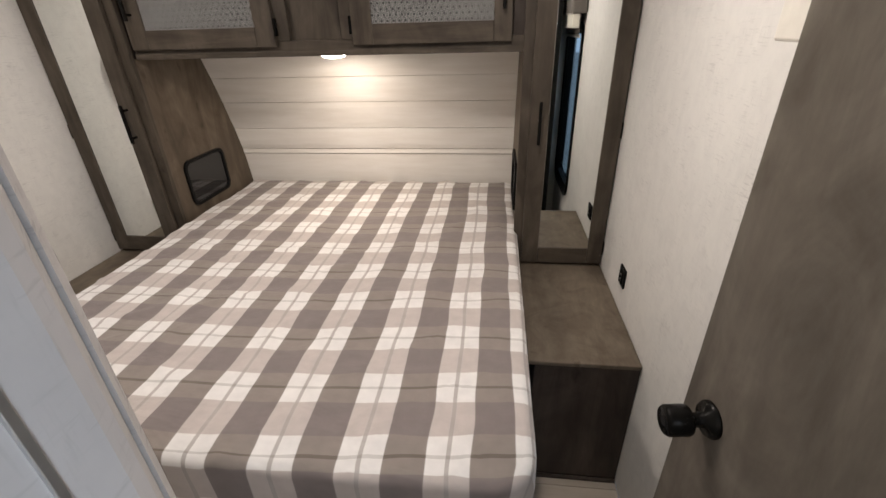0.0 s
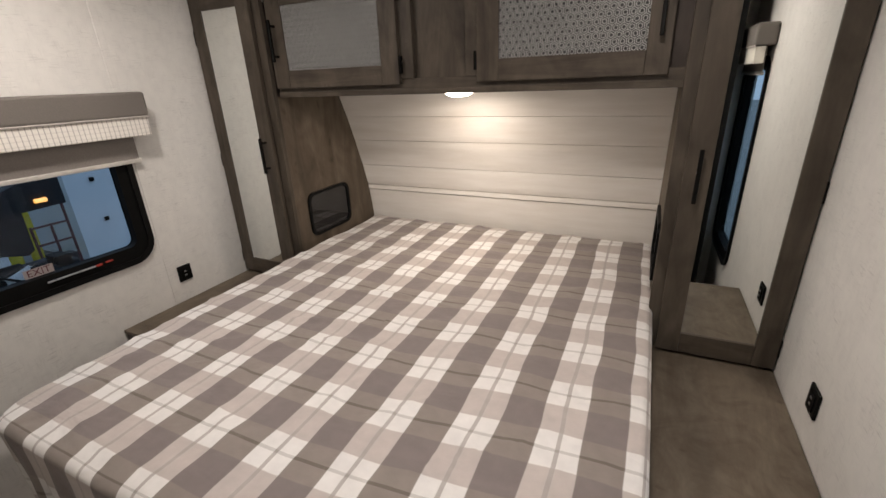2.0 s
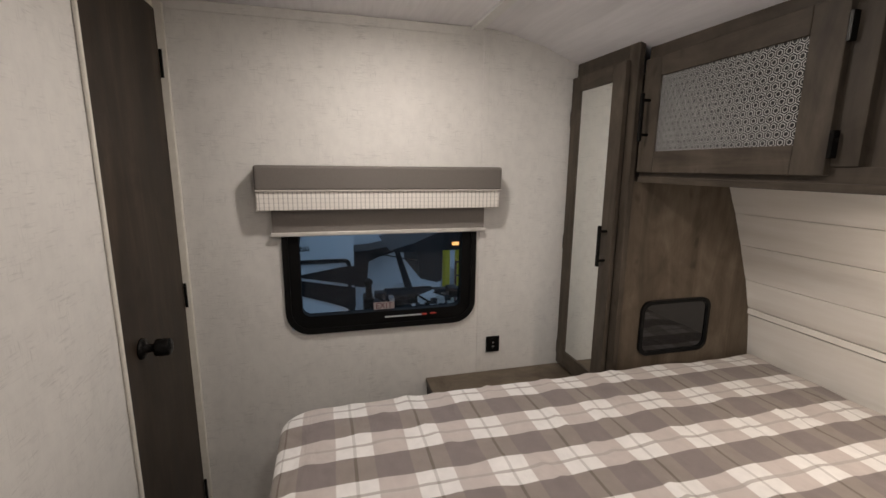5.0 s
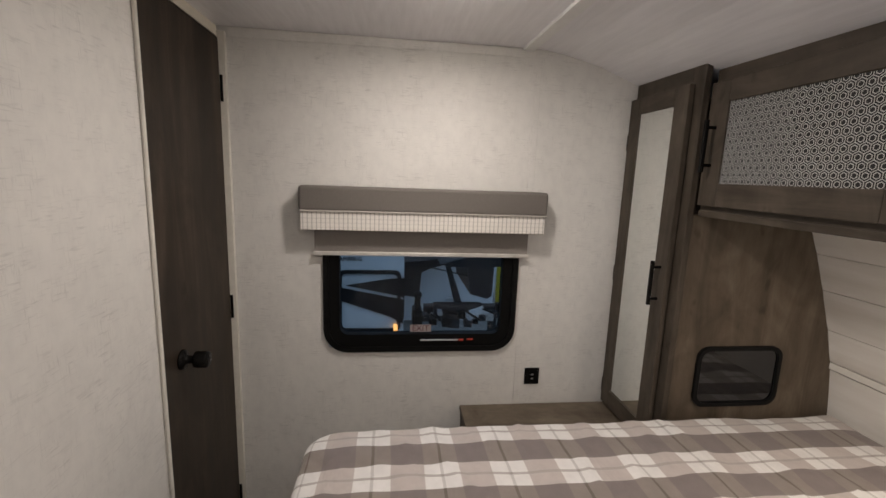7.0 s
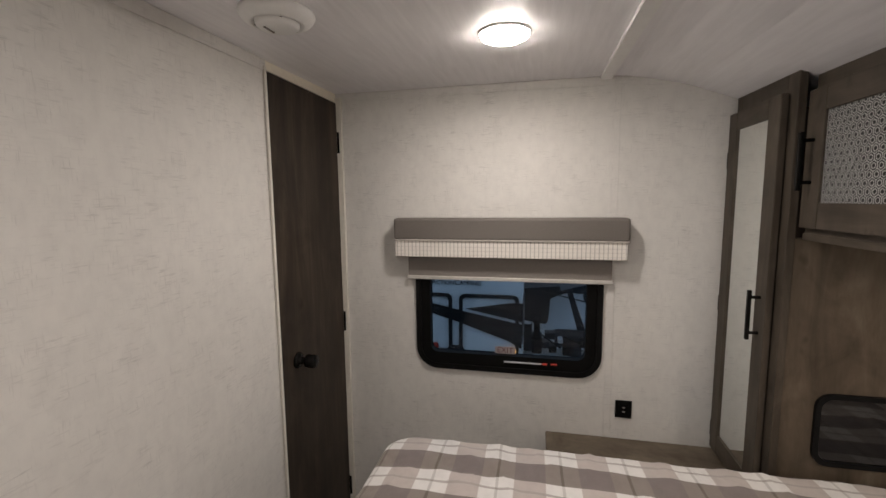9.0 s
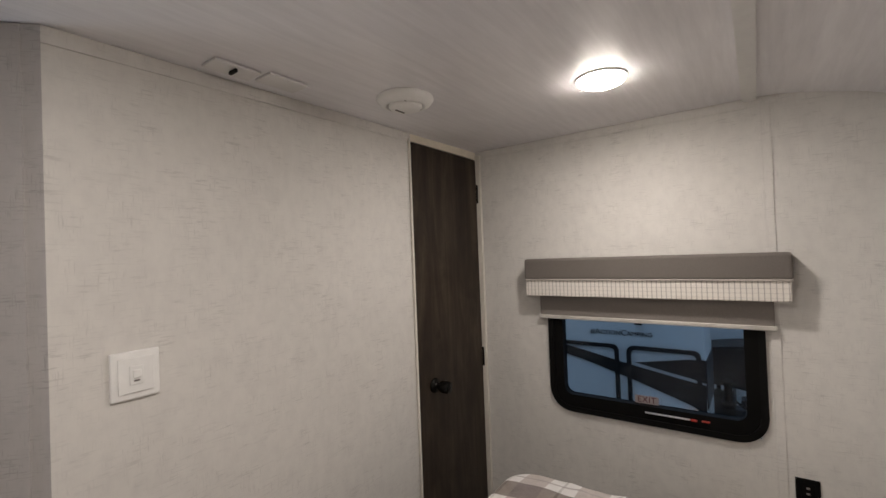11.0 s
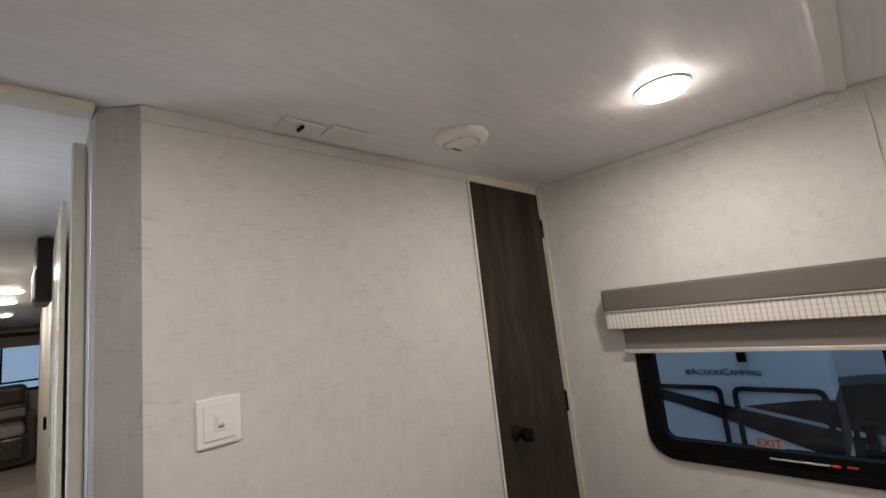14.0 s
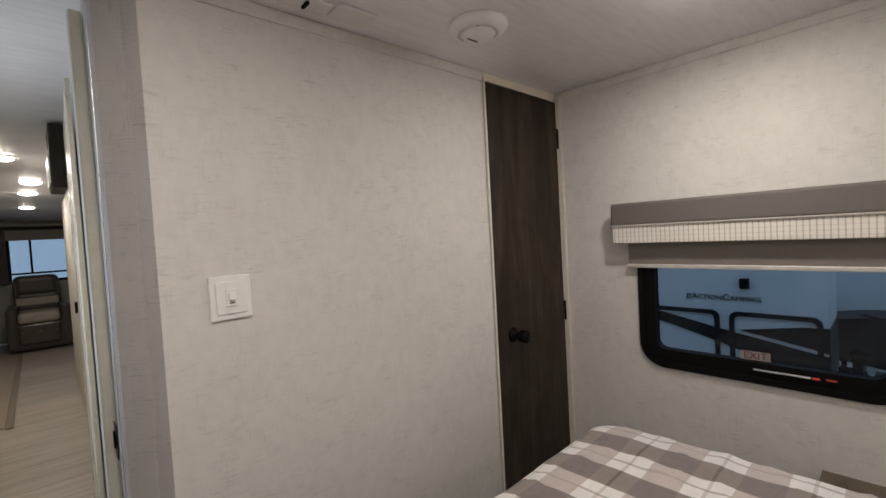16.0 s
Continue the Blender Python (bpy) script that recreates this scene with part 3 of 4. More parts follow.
def build_closet(side):
    """Tall corner closet beside the bed head; side -1 stands at the left wall, +1 at the right."""

    def sx(v):
        return v if side < 0 else 2 * XC - v

    def span(a, b):
        return tuple(sorted((sx(a), sx(b))))

    c = thing("closet", sx(-1.65), 2.0, NS_Z, "tall grey-brown wooden closet with a narrow mirror door on the nightstand", "closet", "closets beside the bed")
    prof = [(CLOSET_Y + 0.024, 1.43), (CLOSET_Y + 0.024, 0.565)] + [(front_y(z) + 0.012, z) for z in (0.565, 0.71, 0.80, 0.905, 1.0, 1.09, 1.17, 1.25, 1.33, 1.43)]
    hole = round_rect(1.868, 2.192, 0.752, 0.974, 0.042)
    a, b = span(-1.482, -1.462)
    body_in, body_out = span(-1.838, -1.47)
    bm = sheet(prof, a, b, on_x)
    panel = part("side_panel", bm, WOOD_PANEL, c, "grey-brown wood side panel with curved front edge")
    # storage nook set into the side panel
    inner = round_rect(1.882, 2.178, 0.766, 0.960, 0.034)
    xin = sx(-1.462)
    step = 0.006 * (1 if side < 0 else -1)
    nook = part("nook", sheet(inner, xin + step * 0.4, xin + step * 0.7, on_x), NOOK, c, "dark tinted panel of the storage nook")
    part("nook_frame", ring_frame(hole, inner, xin, xin + step * 1.8, on_x), BLACK, nook, "black rounded plastic frame")
    # face frame
    for nm, u0, u1, z0, z1, mat in (("face_stile", -1.838, -1.800, NS_Z + 0.002, 1.902, WOOD), ("face_stile", -1.512, -1.456, NS_Z + 0.002, 1.902, WOOD), ("face_rail", -1.800, -1.512, 1.828, 1.902, WOOD_H), ("face_rail", -1.800, -1.512, NS_Z + 0.002, 0.62, WOOD_H)):
        p, q = span(u0, u1)
        part(nm, box(p, q, CLOSET_Y, CLOSET_Y + 0.022, z0, z1, 0.002), mat, c)
    p, q = span(-1.838, -1.486)
    part("body", box(p, q, CLOSET_Y + 0.026, 2.40, NS_Z + 0.002, 1.80, 0), WOOD_BASE, c)
    d0, d1 = span(-1.834, -1.492)
    m0, m1 = span(-1.772, -1.562)
    turn = None
    if side > 0:
        turn = Matrix.Translation((d1, CLOSET_Y, 0)) @ Matrix.Rotation(radians(0.25), 4, "Z") @ Matrix.Translation((-d1, -CLOSET_Y, 0))
    d = framed_door(c, "door", d0, d1, CLOSET_Y - 0.024, NS_Z + 0.012, 1.842, m0, m1, 0.648, 1.782, MIRROR, "mirror", turn)
    bar_handle(d, sx(-1.527), CLOSET_Y - 0.024 - (0.006 if side > 0 else 0), 1.105, 1.262)
    for z in (0.65, 1.15, 1.68):
        p, q = span(-1.8385, -1.833)
        part("hinge", box(p, q, CLOSET_Y - 0.024, CLOSET_Y - 0.002, z - 0.03, z + 0.03, 0.001), BLACK_METAL, d)
    return c


NOOK = Mat("tinted_nook_panel", 0.04)
NOOK.colour((0.008, 0.008, 0.009))
NOOK.b.inputs["Specular IOR Level"].default_value = 0.55
NOOK = NOOK.m
build_closet(-1)
build_closet(1)


def build_overhead():
    x0, x1, z0, z1 = -1.462, 0.105, 1.430, 1.912
    c = thing("overhead_cabinet", XC, 2.0, z0, "grey-brown overhead cabinet with two honeycomb glass doors above the bed", "cabinet")
    part("bottom_panel", box(x0, x1, CAB_Y + 0.022, 2.205, z0 + 0.002, z0 + 0.016, 0), WOOD_H, c)
    part("body", box(x0, x1, CAB_Y + 0.024, 2.15, z0 + 0.018, 1.81, 0), WOOD_BASE, c)
    for nm, a, b, e, f, mat in (("face_rail", x0, x1, z0, 1.482, WOOD_H), ("face_rail", x0, x1, 1.815, z1, WOOD_H), ("face_stile", -0.850, -0.790, 1.482, 1.815, WOOD), ("face_stile", -0.585, -0.525, 1.482, 1.815, WOOD)):
        part(nm, box(a, b, CAB_Y - (0.006 if nm == "face_stile" else 0), CAB_Y + 0.022, e, f, 0.002), mat, c)
    part("centre_panel", box(-0.790, -0.585, CAB_Y + 0.014, CAB_Y + 0.021, 1.482, 1.815, 0), WOOD, c)
    part("light_valance", box(x0, x1, CAB_Y - 0.006, CAB_Y - 0.0005, z0 - 0.004, z0 + 0.016, 0.002), WOOD_H, c)
    for d0, d1, g0, g1, hx, kx in ((-1.452, -0.844, -1.375, -0.920, -1.415, -0.839), (-0.538, 0.056, -0.460, -0.010, 0.026, -0.543)):
        d = framed_door(c, "door", d0, d1, CAB_Y - 0.022, 1.462, 1.836, g0, g1, 1.532, 1.772, HEX, "patterned_glass")
        bar_handle(d, hx, CAB_Y - 0.022, 1.565, 1.722)
        for z in (1.53, 1.77):
            part("hinge", box(kx - 0.0045, kx + 0.0045, CAB_Y - 0.024, CAB_Y - 0.001, z - 0.03, z + 0.03, 0.001), BLACK_METAL, d)


build_overhead()


def build_nightstand(side):
    def span(a, b):
        return tuple(sorted((a, b))) if side < 0 else tuple(sorted((2 * XC - a, 2 * XC - b)))

    n = thing("nightstand", span(-1.65, -1.65)[0], 1.4, 0, "built-in grey-brown wooden nightstand box beside the bed", "nightstand", "nightstands beside the bed")
    p, q = span(-1.838, -1.477)
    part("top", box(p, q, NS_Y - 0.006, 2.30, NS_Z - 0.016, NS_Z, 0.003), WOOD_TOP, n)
    p, q = span(-1.838, -1.510)
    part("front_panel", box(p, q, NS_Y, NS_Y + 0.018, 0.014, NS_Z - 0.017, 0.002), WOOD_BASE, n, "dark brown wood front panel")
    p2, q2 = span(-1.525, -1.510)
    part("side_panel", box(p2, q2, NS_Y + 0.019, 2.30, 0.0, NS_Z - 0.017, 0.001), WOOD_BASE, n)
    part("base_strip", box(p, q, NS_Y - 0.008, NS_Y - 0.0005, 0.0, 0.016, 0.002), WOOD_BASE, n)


build_nightstand(-1)
build_nightstand(1)

# ---- outlets, switch, vent, hatch ----


def outlet(side, y, z):
    x = XL if side < 0 else XR
    s = 1 if side < 0 else -1
    o = thing("wall_outlet", x, y, z, "black square wall outlet with two small ports", "outlet", "wall outlets by the nightstands")
    a, b = sorted((x + s * 0.0005, x + s * 0.008))
    part("plate", box(a, b, y - 0.032, y + 0.032, z - 0.037, z + 0.037, 0.004), BLACK, o)
    a, b = sorted((x + s * 0.008, x + s * 0.0105))
    part("insert", box(a, b, y - 0.018, y + 0.018, z - 0.024, z + 0.024, 0.001), RUBBER, o)
    for dz in (-0.009, 0.009):
        a, b = sorted((x + s * 0.0105, x + s * 0.0115))
        part("port", box(a, b, y - 0.005, y + 0.005, z + dz - 0.003, z + dz + 0.003, 0.0004), STEEL, o)


outlet(-1, 1.414, 0.691)
outlet(1, 1.433, 0.695)


def build_switch():
    x, z, y = -0.364, 1.272, YB
    s = thing("light_switch", x, y, z, "white square light switch plate with a small toggle", "light switch")
    part("plate", box(x - 0.047, x + 0.047, y + 0.0005, y + 0.008, z - 0.052, z + 0.052, 0.0065, seg=2), WHITE, s)
    part("raised_field", box(x - 0.034, x + 0.034, y + 0.0078, y + 0.0115, z - 0.038, z + 0.038, 0.003), WHITE, s)
    part("bezel", box(x - 0.013, x + 0.013, y + 0.0110, y + 0.0135, z - 0.020, z + 0.020, 0.0015), WHITE, s)
    part("toggle", box(x - 0.008, x + 0.008, y + 0.0135, y + 0.0175, z - 0.006, z + 0.012, 0.003), WHITE, s)
    part("indicator", box(x - 0.006, x + 0.006, y + 0.0135, y + 0.0150, z - 0.013, z - 0.010, 0.0006), GREY_FABRIC, s)


build_switch()

v = thing("ceiling_vent", -1.018, 0.447, 1.998, "white round ceiling air vent", "vent")
part("outer_ring", lathe([(0.086, 0), (0.088, -0.008), (0.080, -0.020), (0.064, -0.028), (0.058, -0.029), (0.056, -0.016)], (-1.018, 0.447, 1.998)), WHITE, v, "", True)
part("disc", lathe([(0.051, -0.008), (0.051, -0.030), (0.045, -0.036), (0.002, -0.037)], (-1.018, 0.447, 1.998)), WHITE, v, "", True)
part("slot", box(-1.038, -0.998, 0.422, 0.426, 1.959, 1.963, 0.0005), GREY_FABRIC, v)
for i in range(3):
    a = radians(40 + 120 * i)
    part("rib", box(-1.018 + 0.053 * math.cos(a) - 0.003, -1.018 + 0.053 * math.cos(a) + 0.003, 0.447 + 0.053 * math.sin(a) - 0.003, 0.447 + 0.053 * math.sin(a) + 0.003, 1.970, 1.994, 0.0005), GREY_FABRIC, v)

hatch = thing("ceiling_bracket", -0.62, 0.28, 1.992, "pair of flat white ceiling cover plates with a small dark latch", "bracket")
part("plate", box(-0.622, -0.505, 0.243, 0.308, 1.983, 1.9895, 0.002), PLATE, hatch)
part("plate", box(-0.752, -0.636, 0.253, 0.326, 1.985, 1.9915, 0.002), PLATE, hatch)
part("latch", box(-0.566, -0.558, 0.266, 0.298, 1.974, 1.983, 0.002), BLACK, hatch, "dark latch")

sk = thing("strike_plate", -0.145, 0.03, 0.955, "dark metal strike plate in the doorway casing", "strike plate")
part("plate", box(-0.1465, -0.1440, 0.005, 0.045, 0.915, 0.995, 0.001), BLACK_METAL, sk)
part("lip", box(-0.1440, -0.1405, 0.012, 0.022, 0.935, 0.975, 0.001), BLACK_METAL, sk)

# ---- doors ----


def knob(parent, pos, axis, r=1.0):
    p, ax = Vector(pos), Vector(axis)
    k = part("knob", lathe([(0.030, 0.0), (0.030, 0.004), (0.026, 0.010), (0.013, 0.013), (0.011, 0.030), (0.014, 0.034), (0.0235, 0.037), (0.025, 0.042), (0.0245, 0.070), (0.022, 0.074), (0.001, 0.0745)], p, ax, 36), BLACK_METAL, parent, "round black door knob", True)
    part("strike", cyl(p + ax * 0.0745, p + ax * 0.0755, 0.008, seg=16), BLACK, k)
    return k


def build_closet_door():
    d = tagged(part("door_closet", box(-1.821, -1.325, YB - 0.03, YB + 0.004, 0.02, 1.967, 0.002), WOOD_DARK), "closed narrow dark wooden closet door with a black knob", "door", "", "structure")
    knob(d, (-1.428, YB + 0.004, 0.966), (0, 1, 0))
    for z in (0.20, 1.005, 1.80):
        part("hinge", cyl((-1.8215, YB + 0.009, z - 0.045), (-1.8215, YB + 0.009, z + 0.045), 0.005, seg=12), BLACK_METAL, d)


build_closet_door()


def build_bedroom_door():
    hinge, free = Vector((0.408, 0.110, 0)), Vector((0.348, 0.620, 0))
    along = (free - hinge)
    turn = math.atan2(along.y, along.x)
    m = Matrix.Translation(hinge) @ Matrix.Rotation(turn, 4, "Z")
    bm = box(0, along.length, -0.030, 0, 0.02, 1.94, 0.002)
    bm.transform(m)
    d = tagged(part("door_bedroom", bm, DOOR_WOOD), "open grey-brown wooden bedroom door with a black knob", "door", "", "structure")
    bm = box(along.length + 0.0003, along.length + 0.0022, -0.0275, -0.0025, 0.022, 1.938, 0)
    bm.transform(m)
    part("edge_band", bm, BLACK, d, "dark edge band")
    face = m @ Vector((along.length - 0.070, 0.0, 0.957))
    normal = (m.to_3x3() @ Vector((0, 1, 0))).normalized()
    knob(d, face, normal)
    for z in (0.2, 1.0, 1.75):
        part("hinge", cyl(hinge + Vector((0.008, -0.012, z - 0.045)), hinge + Vector((0.008, -0.012, z + 0.045)), 0.0055, seg=12), BLACK_METAL, d)


build_bedroom_door()

# ---- windows ----


def build_window(name, side, y0, y1, z0, z1, label):
    x = XL if side < 0 else XR
    s = 1 if side < 0 else -1
    w = thing(name, x, (y0 + y1) / 2, z0, label, "window", "", "structure")
    outer = round_rect(y0, y1, z0, z1, 0.095, 8)
    mid = round_rect(y0 + 0.022, y1 - 0.022, z0 + 0.022, z1 - 0.022, 0.075, 8)
    inner = round_rect(y0 + 0.062, y1 - 0.062, z0 + 0.072, z1 - 0.062, 0.035, 8)
    part("window_frame", ring_frame(outer, mid, x + s * 0.001, x + s * 0.014, on_x), BLACK, w, "black plastic frame")
    part("inner_frame", ring_frame(mid, inner, x - s * 0.035, x + s * 0.006, on_x), RUBBER, w, "black inner sash")
    pane = part("pane", sheet(inner, x - s * 0.026, x - s * 0.022, on_x), GLASS, w, "tinted glass pane")
    pane.visible_shadow = False
    return w, pane


win, pane = build_window("window_left", -1, 0.545, 1.322, 0.811, 1.43, "black-framed tinted window with rounded corners and an exit sticker")
lever = part("latch_lever", box(XL + 0.010, XL + 0.018, 0.930, 1.085, 0.858, 0.864, 0.002), STEEL, win, "silver latch lever")
part("grip", box(XL + 0.009, XL + 0.020, 1.087, 1.108, 0.857, 0.865, 0.003), RED, lever, "red grip")
part("tab", box(XL + 0.008, XL + 0.016, 1.122, 1.148, 0.859, 0.865, 0.002), RED, win, "red pull tab")
build_window("window_right", 1, 0.215, 0.765, 0.50, 1.52, "tall black-framed window behind the open door")


# unseen window, added only to frame the hall's cool fill lamp
build_window("window_around_fill", 1, -0.68, -0.18, 0.93, 1.77, "black-framed window added out of view around the hall fill lamp")


def lettering(name, text, size, m, material, parent=None, label="", category="", thin=0.0008, small=False):
    cu = bpy.data.curves.new(name, "FONT")
    cu.body, cu.size, cu.extrude, cu.align_x, cu.align_y = text, size, thin, "CENTER", "CENTER"
    cu.small_caps_scale = 0.78
    for ch in cu.body_format:
        ch.use_small_caps = small
    tmp = new(name + "_text", cu)
    me = bpy.data.meshes.new_from_object(tmp)
    bpy.data.objects.remove(tmp)
    me.transform(m)
    me.materials.clear()
    me.materials.append(material)
    ob = new(name, me)
    if parent is not None:
        ob.parent = parent
        if parent.type == "EMPTY":
            ob.matrix_parent_inverse = Matrix.Translation(-parent.location)
    return tagged(ob, label, category)


FACE_X = Matrix(((0, 0, 1, 0), (1, 0, 0, 0), (0, 1, 0, 0), (0, 0, 0, 1)))
st = thing("exit_sticker", XL - 0.02, 0.93, 0.89, "pale exit sticker with red letters on the window glass", "sticker")
part("backing", box(XL - 0.0205, XL - 0.0195, 0.888, 0.975, 0.884, 0.915, 0), plain("sticker_paper", (0.27, 0.23, 0.23), 0.6), st)
lettering("letters", "EXIT", 0.034, Matrix.Translation((XL - 0.0188, 0.9315, 0.899)) @ FACE_X, plain("sticker_red", (0.07, 0.012, 0.016), 0.6), st, "dark red EXIT letters", thin=0.0003)


def build_valance(side, y0, y1, z0, z1, blind_z):
    x = XL if side < 0 else XR
    s = 1 if side < 0 else -1

    def sp(a, b):
        return tuple(sorted((x + s * a, x + s * b)))

    v = thing("window_valance", x, (y0 + y1) / 2, z0, "padded grey valance with a cream check band and a half-lowered blind", "valance", "window valances")
    zm = z0 + (z1 - z0) * 0.44
    a, b = sp(0.001, 0.084)
    part("padded_box", box(a, b, y0, y1, zm, z1, 0.010, seg=3), GREY_FABRIC, v, "grey vinyl padded box")
    a, b = sp(0.036, 0.076)
    part("check_band", box(a, b, y0 + 0.003, y1 - 0.006, z0, zm - 0.001, 0.004), CHECK if side < 0 else TRIM, v, "cream and grey checked fabric band" if side < 0 else "plain cream band")
    a, b = sp(0.076, 0.0825)
    part("piping", box(a, b, y0 + 0.001, y1 - 0.001, zm - 0.004, zm + 0.004, 0.003), plain("grey_piping", (0.42, 0.39, 0.36), 0.7), v, "light grey piping")
    a, b = sp(0.0225, 0.0245)
    bl = part("blind", box(a, b, y0 + 0.045, y1 - 0.052, blind_z, z1 - 0.02, 0), BLIND, v, "grey roller blind cloth")
    a, b = sp(0.018, 0.029)
    part("bottom_bar", box(a, b, y0 + 0.038, y1 - 0.046, blind_z - 0.012, blind_z + 0.004, 0.003), BAR, bl, "pale hem bar")


build_valance(-1, 0.472, 1.401, 1.313, 1.474, 1.222)
build_valance(1, 0.205, 0.79, 1.487, 1.648, 1.45)

# ---- living area seen down the hall ----
rc = thing("recliner", -0.03, -7.7, 0, "brown-grey leather recliner with a pale beige seat", "recliner")
part("base", box(-0.33, 0.29, -8.05, -7.38, 0.03, 0.44, 0.05, seg=3), LEATHER, rc)
part("footrest", box(-0.25, 0.21, -7.39, -7.32, 0.12, 0.42, 0.03, seg=3), LEATHER_GLOSS, rc, "glossy brown footrest panel")
part("seat", box(-0.25, 0.21, -7.90, -7.33, 0.42, 0.58, 0.05, seg=3), LEATHER_LIGHT, rc, "beige seat cushion")
for x0 in (-0.38, 0.21):
    part("armrest", box(x0, x0 + 0.12, -8.0, -7.36, 0.05, 0.67, 0.05, seg=3), LEATHER, rc)
part("backrest", box(-0.27, 0.23, -8.12, -7.86, 0.55, 0.84, 0.06, seg=3), LEATHER, rc)
part("lumbar_band", box(-0.265, 0.225, -7.89, -7.845, 0.64, 0.76, 0.02), LEATHER_LIGHT, rc, "beige lumbar band")
part("head_cushion", box(-0.28, 0.24, -8.14, -7.84, 0.80, 1.10, 0.08, seg=3), LEATHER, rc)

for x0 in (-0.20, -0.02, 0.16):
    part("footrest_tuft", cyl((x0, -7.319, 0.30), (x0, -7.310, 0.30), 0.016, seg=12), LEATHER, rc)
for x0 in (-0.285, 0.195):
    part("wing", box(x0, x0 + 0.05, -8.04, -7.86, 0.60, 1.00, 0.022, seg=3), LEATHER, rc)
fw = thing("window_far", -0.2, YFAR, 0.95, "wide black-framed living area window", "window", "", "structure")
for a, b, c, d in ((-0.72, 0.30, 0.96, 1.00), (-0.72, 0.30, 1.72, 1.76), (-0.72, -0.68, 1.00, 1.72), (0.26, 0.30, 1.00, 1.72), (-0.68, 0.26, 1.10, 1.13), (0.00, 0.03, 1.13, 1.72)):
    part("window_frame", box(a, b, YFAR - 0.03, YFAR + 0.02, c, d, 0.004), BLACK, fw)
p = part("pane", box(-0.68, 0.26, YFAR - 0.012, YFAR - 0.008, 1.00, 1.72, 0), GLASS, fw)
p.visible_shadow = False
fv = thing("far_valance", -0.2, YFAR, 1.66, "cream and brown valance box above the living area window", "valance")
part("box", box(-0.85, 0.37, YFAR + 0.002, YFAR + 0.09, 1.83, 1.885, 0.01), WOOD, fv)
part("cream_band", box(-0.82, 0.34, YFAR + 0.025, YFAR + 0.07, 1.66, 1.828, 0.004), LEATHER_LIGHT, fv)
part("top_trim", box(-0.86, 0.38, YFAR + 0.002, YFAR + 0.10, 1.887, 1.93, 0.004), TRIM, fv)
ct = thing("side_curtain", 0.33, -8.4, 0.7, "dark brown curtain panel beside the living area window", "curtain")
part("panel", box(0.30, 0.40, YFAR + 0.012, YFAR + 0.10, 0.95, 1.82, 0.02), GREY_FABRIC, ct)
bk = thing("wall_cabinet", -0.13, -1.40, 1.69, "dark brown box fixed high on the hall wall", "wall box")
part("casing", box(-0.163, -0.110, -1.55, -1.25, 1.69, 1.972, 0.006), WOOD_DARK, bk)
part("front_lip", box(-0.109, -0.102, -1.53, -1.27, 1.71, 1.83, 0.002), STEEL, bk)
cab = thing("pantry_cabinet", -0.4, -3.9, 0, "pale tall pantry cabinet with a black handle in the living area", "cabinet")
part("body", box(-0.70, -0.275, -4.9, -3.45, 0, 1.95, 0.004), HALL_WALL, cab)
part("handle", box(-0.274, -0.255, -3.62, -3.60, 0.88, 0.98, 0.003), BLACK_METAL, cab)
rug = thing("rug", 0.33, -5.5, 0, "beige brown woven area rug with a darker border", "rug")
part("field", box(0.235, 0.475, -7.45, -3.75, 0.001, 0.010, 0.003), plain("rug_field", (0.30, 0.25, 0.20), 0.95, scale=60), rug)
part("border", box(0.185, 0.233, -7.50, -3.70, 0.001, 0.012, 0.004), plain("rug_border", (0.21, 0.175, 0.14), 0.95, scale=60), rug)

# ---- outside the windows ----
TRAILER_WHITE = plain("trailer_white_skin", (0.72, 0.75, 0.78), 0.35, vary=0.04, scale=3)
GRAPHIC = plain("dark_grey_graphic", (0.018, 0.018, 0.020), 0.35)
CHARCOAL = plain("charcoal_skin", (0.030, 0.030, 0.033), 0.4)
CONCRETE = plain("concrete_ground", (0.30, 0.30, 0.29), 0.85, scale=2)
YELLOW = plain("yellow_post_paint", (0.62, 0.52, 0.03), 0.5)
RUST = plain("dark_red_steel", (0.10, 0.03, 0.03), 0.5)
GZ = -0.95
structure("ground", box(-40, 40, -40, 40, GZ - 0.1, GZ, 0), CONCRETE, "grey concrete showroom ground", "ground")


def rounded_body(x0, x1, y0, y1, z0, z1, r):
    return sheet(round_rect(y0, y1, z0, z1, r, 8), x0, x1, on_x)


nt = thing("travel_trailer", -5.0, -1.5, GZ, "white travel trailer with dark swoosh graphics and black-framed windows", "trailer")
part("body", rounded_body(-4.75, -4.16, -7.0, 0.928, GZ + 0.45, 2.0, 0.03), TRAILER_WHITE, nt)
for y0, y1 in ((-0.95, 0.245), (0.315, 0.90)):
    w = part("window_frame", ring_frame(round_rect(y0, y1, 0.02, 0.625, 0.06), round_rect(y0 + 0.035, y1 - 0.035, 0.055, 0.59, 0.04), -4.157, -4.135, on_x), GRAPHIC, nt, "black rounded window frame")
sw = [(-1.6, 0.86), (-0.1, 0.55), (0.33, 0.455), (0.82, 0.36), (0.93, 0.34), (0.925, 0.10), (0.80, 0.17), (0.33, 0.33), (-0.1, 0.46), (-1.6, 0.80)]
part("swoosh", sheet(sw, -4.157, -4.146, on_x), GRAPHIC, nt, "dark swoosh graphic")
part("swoosh", sheet([(0.38, 0.475), (0.80, 0.545), (0.93, 0.55), (0.93, 0.36), (0.84, 0.385)], -4.157, -4.147, on_x), GRAPHIC, nt, "dark swoosh graphic")
part("rear_body", rounded_body(-6.2, -4.752, -7.0, 0.70, GZ + 0.45, 2.0, 0.03), TRAILER_WHITE, nt)
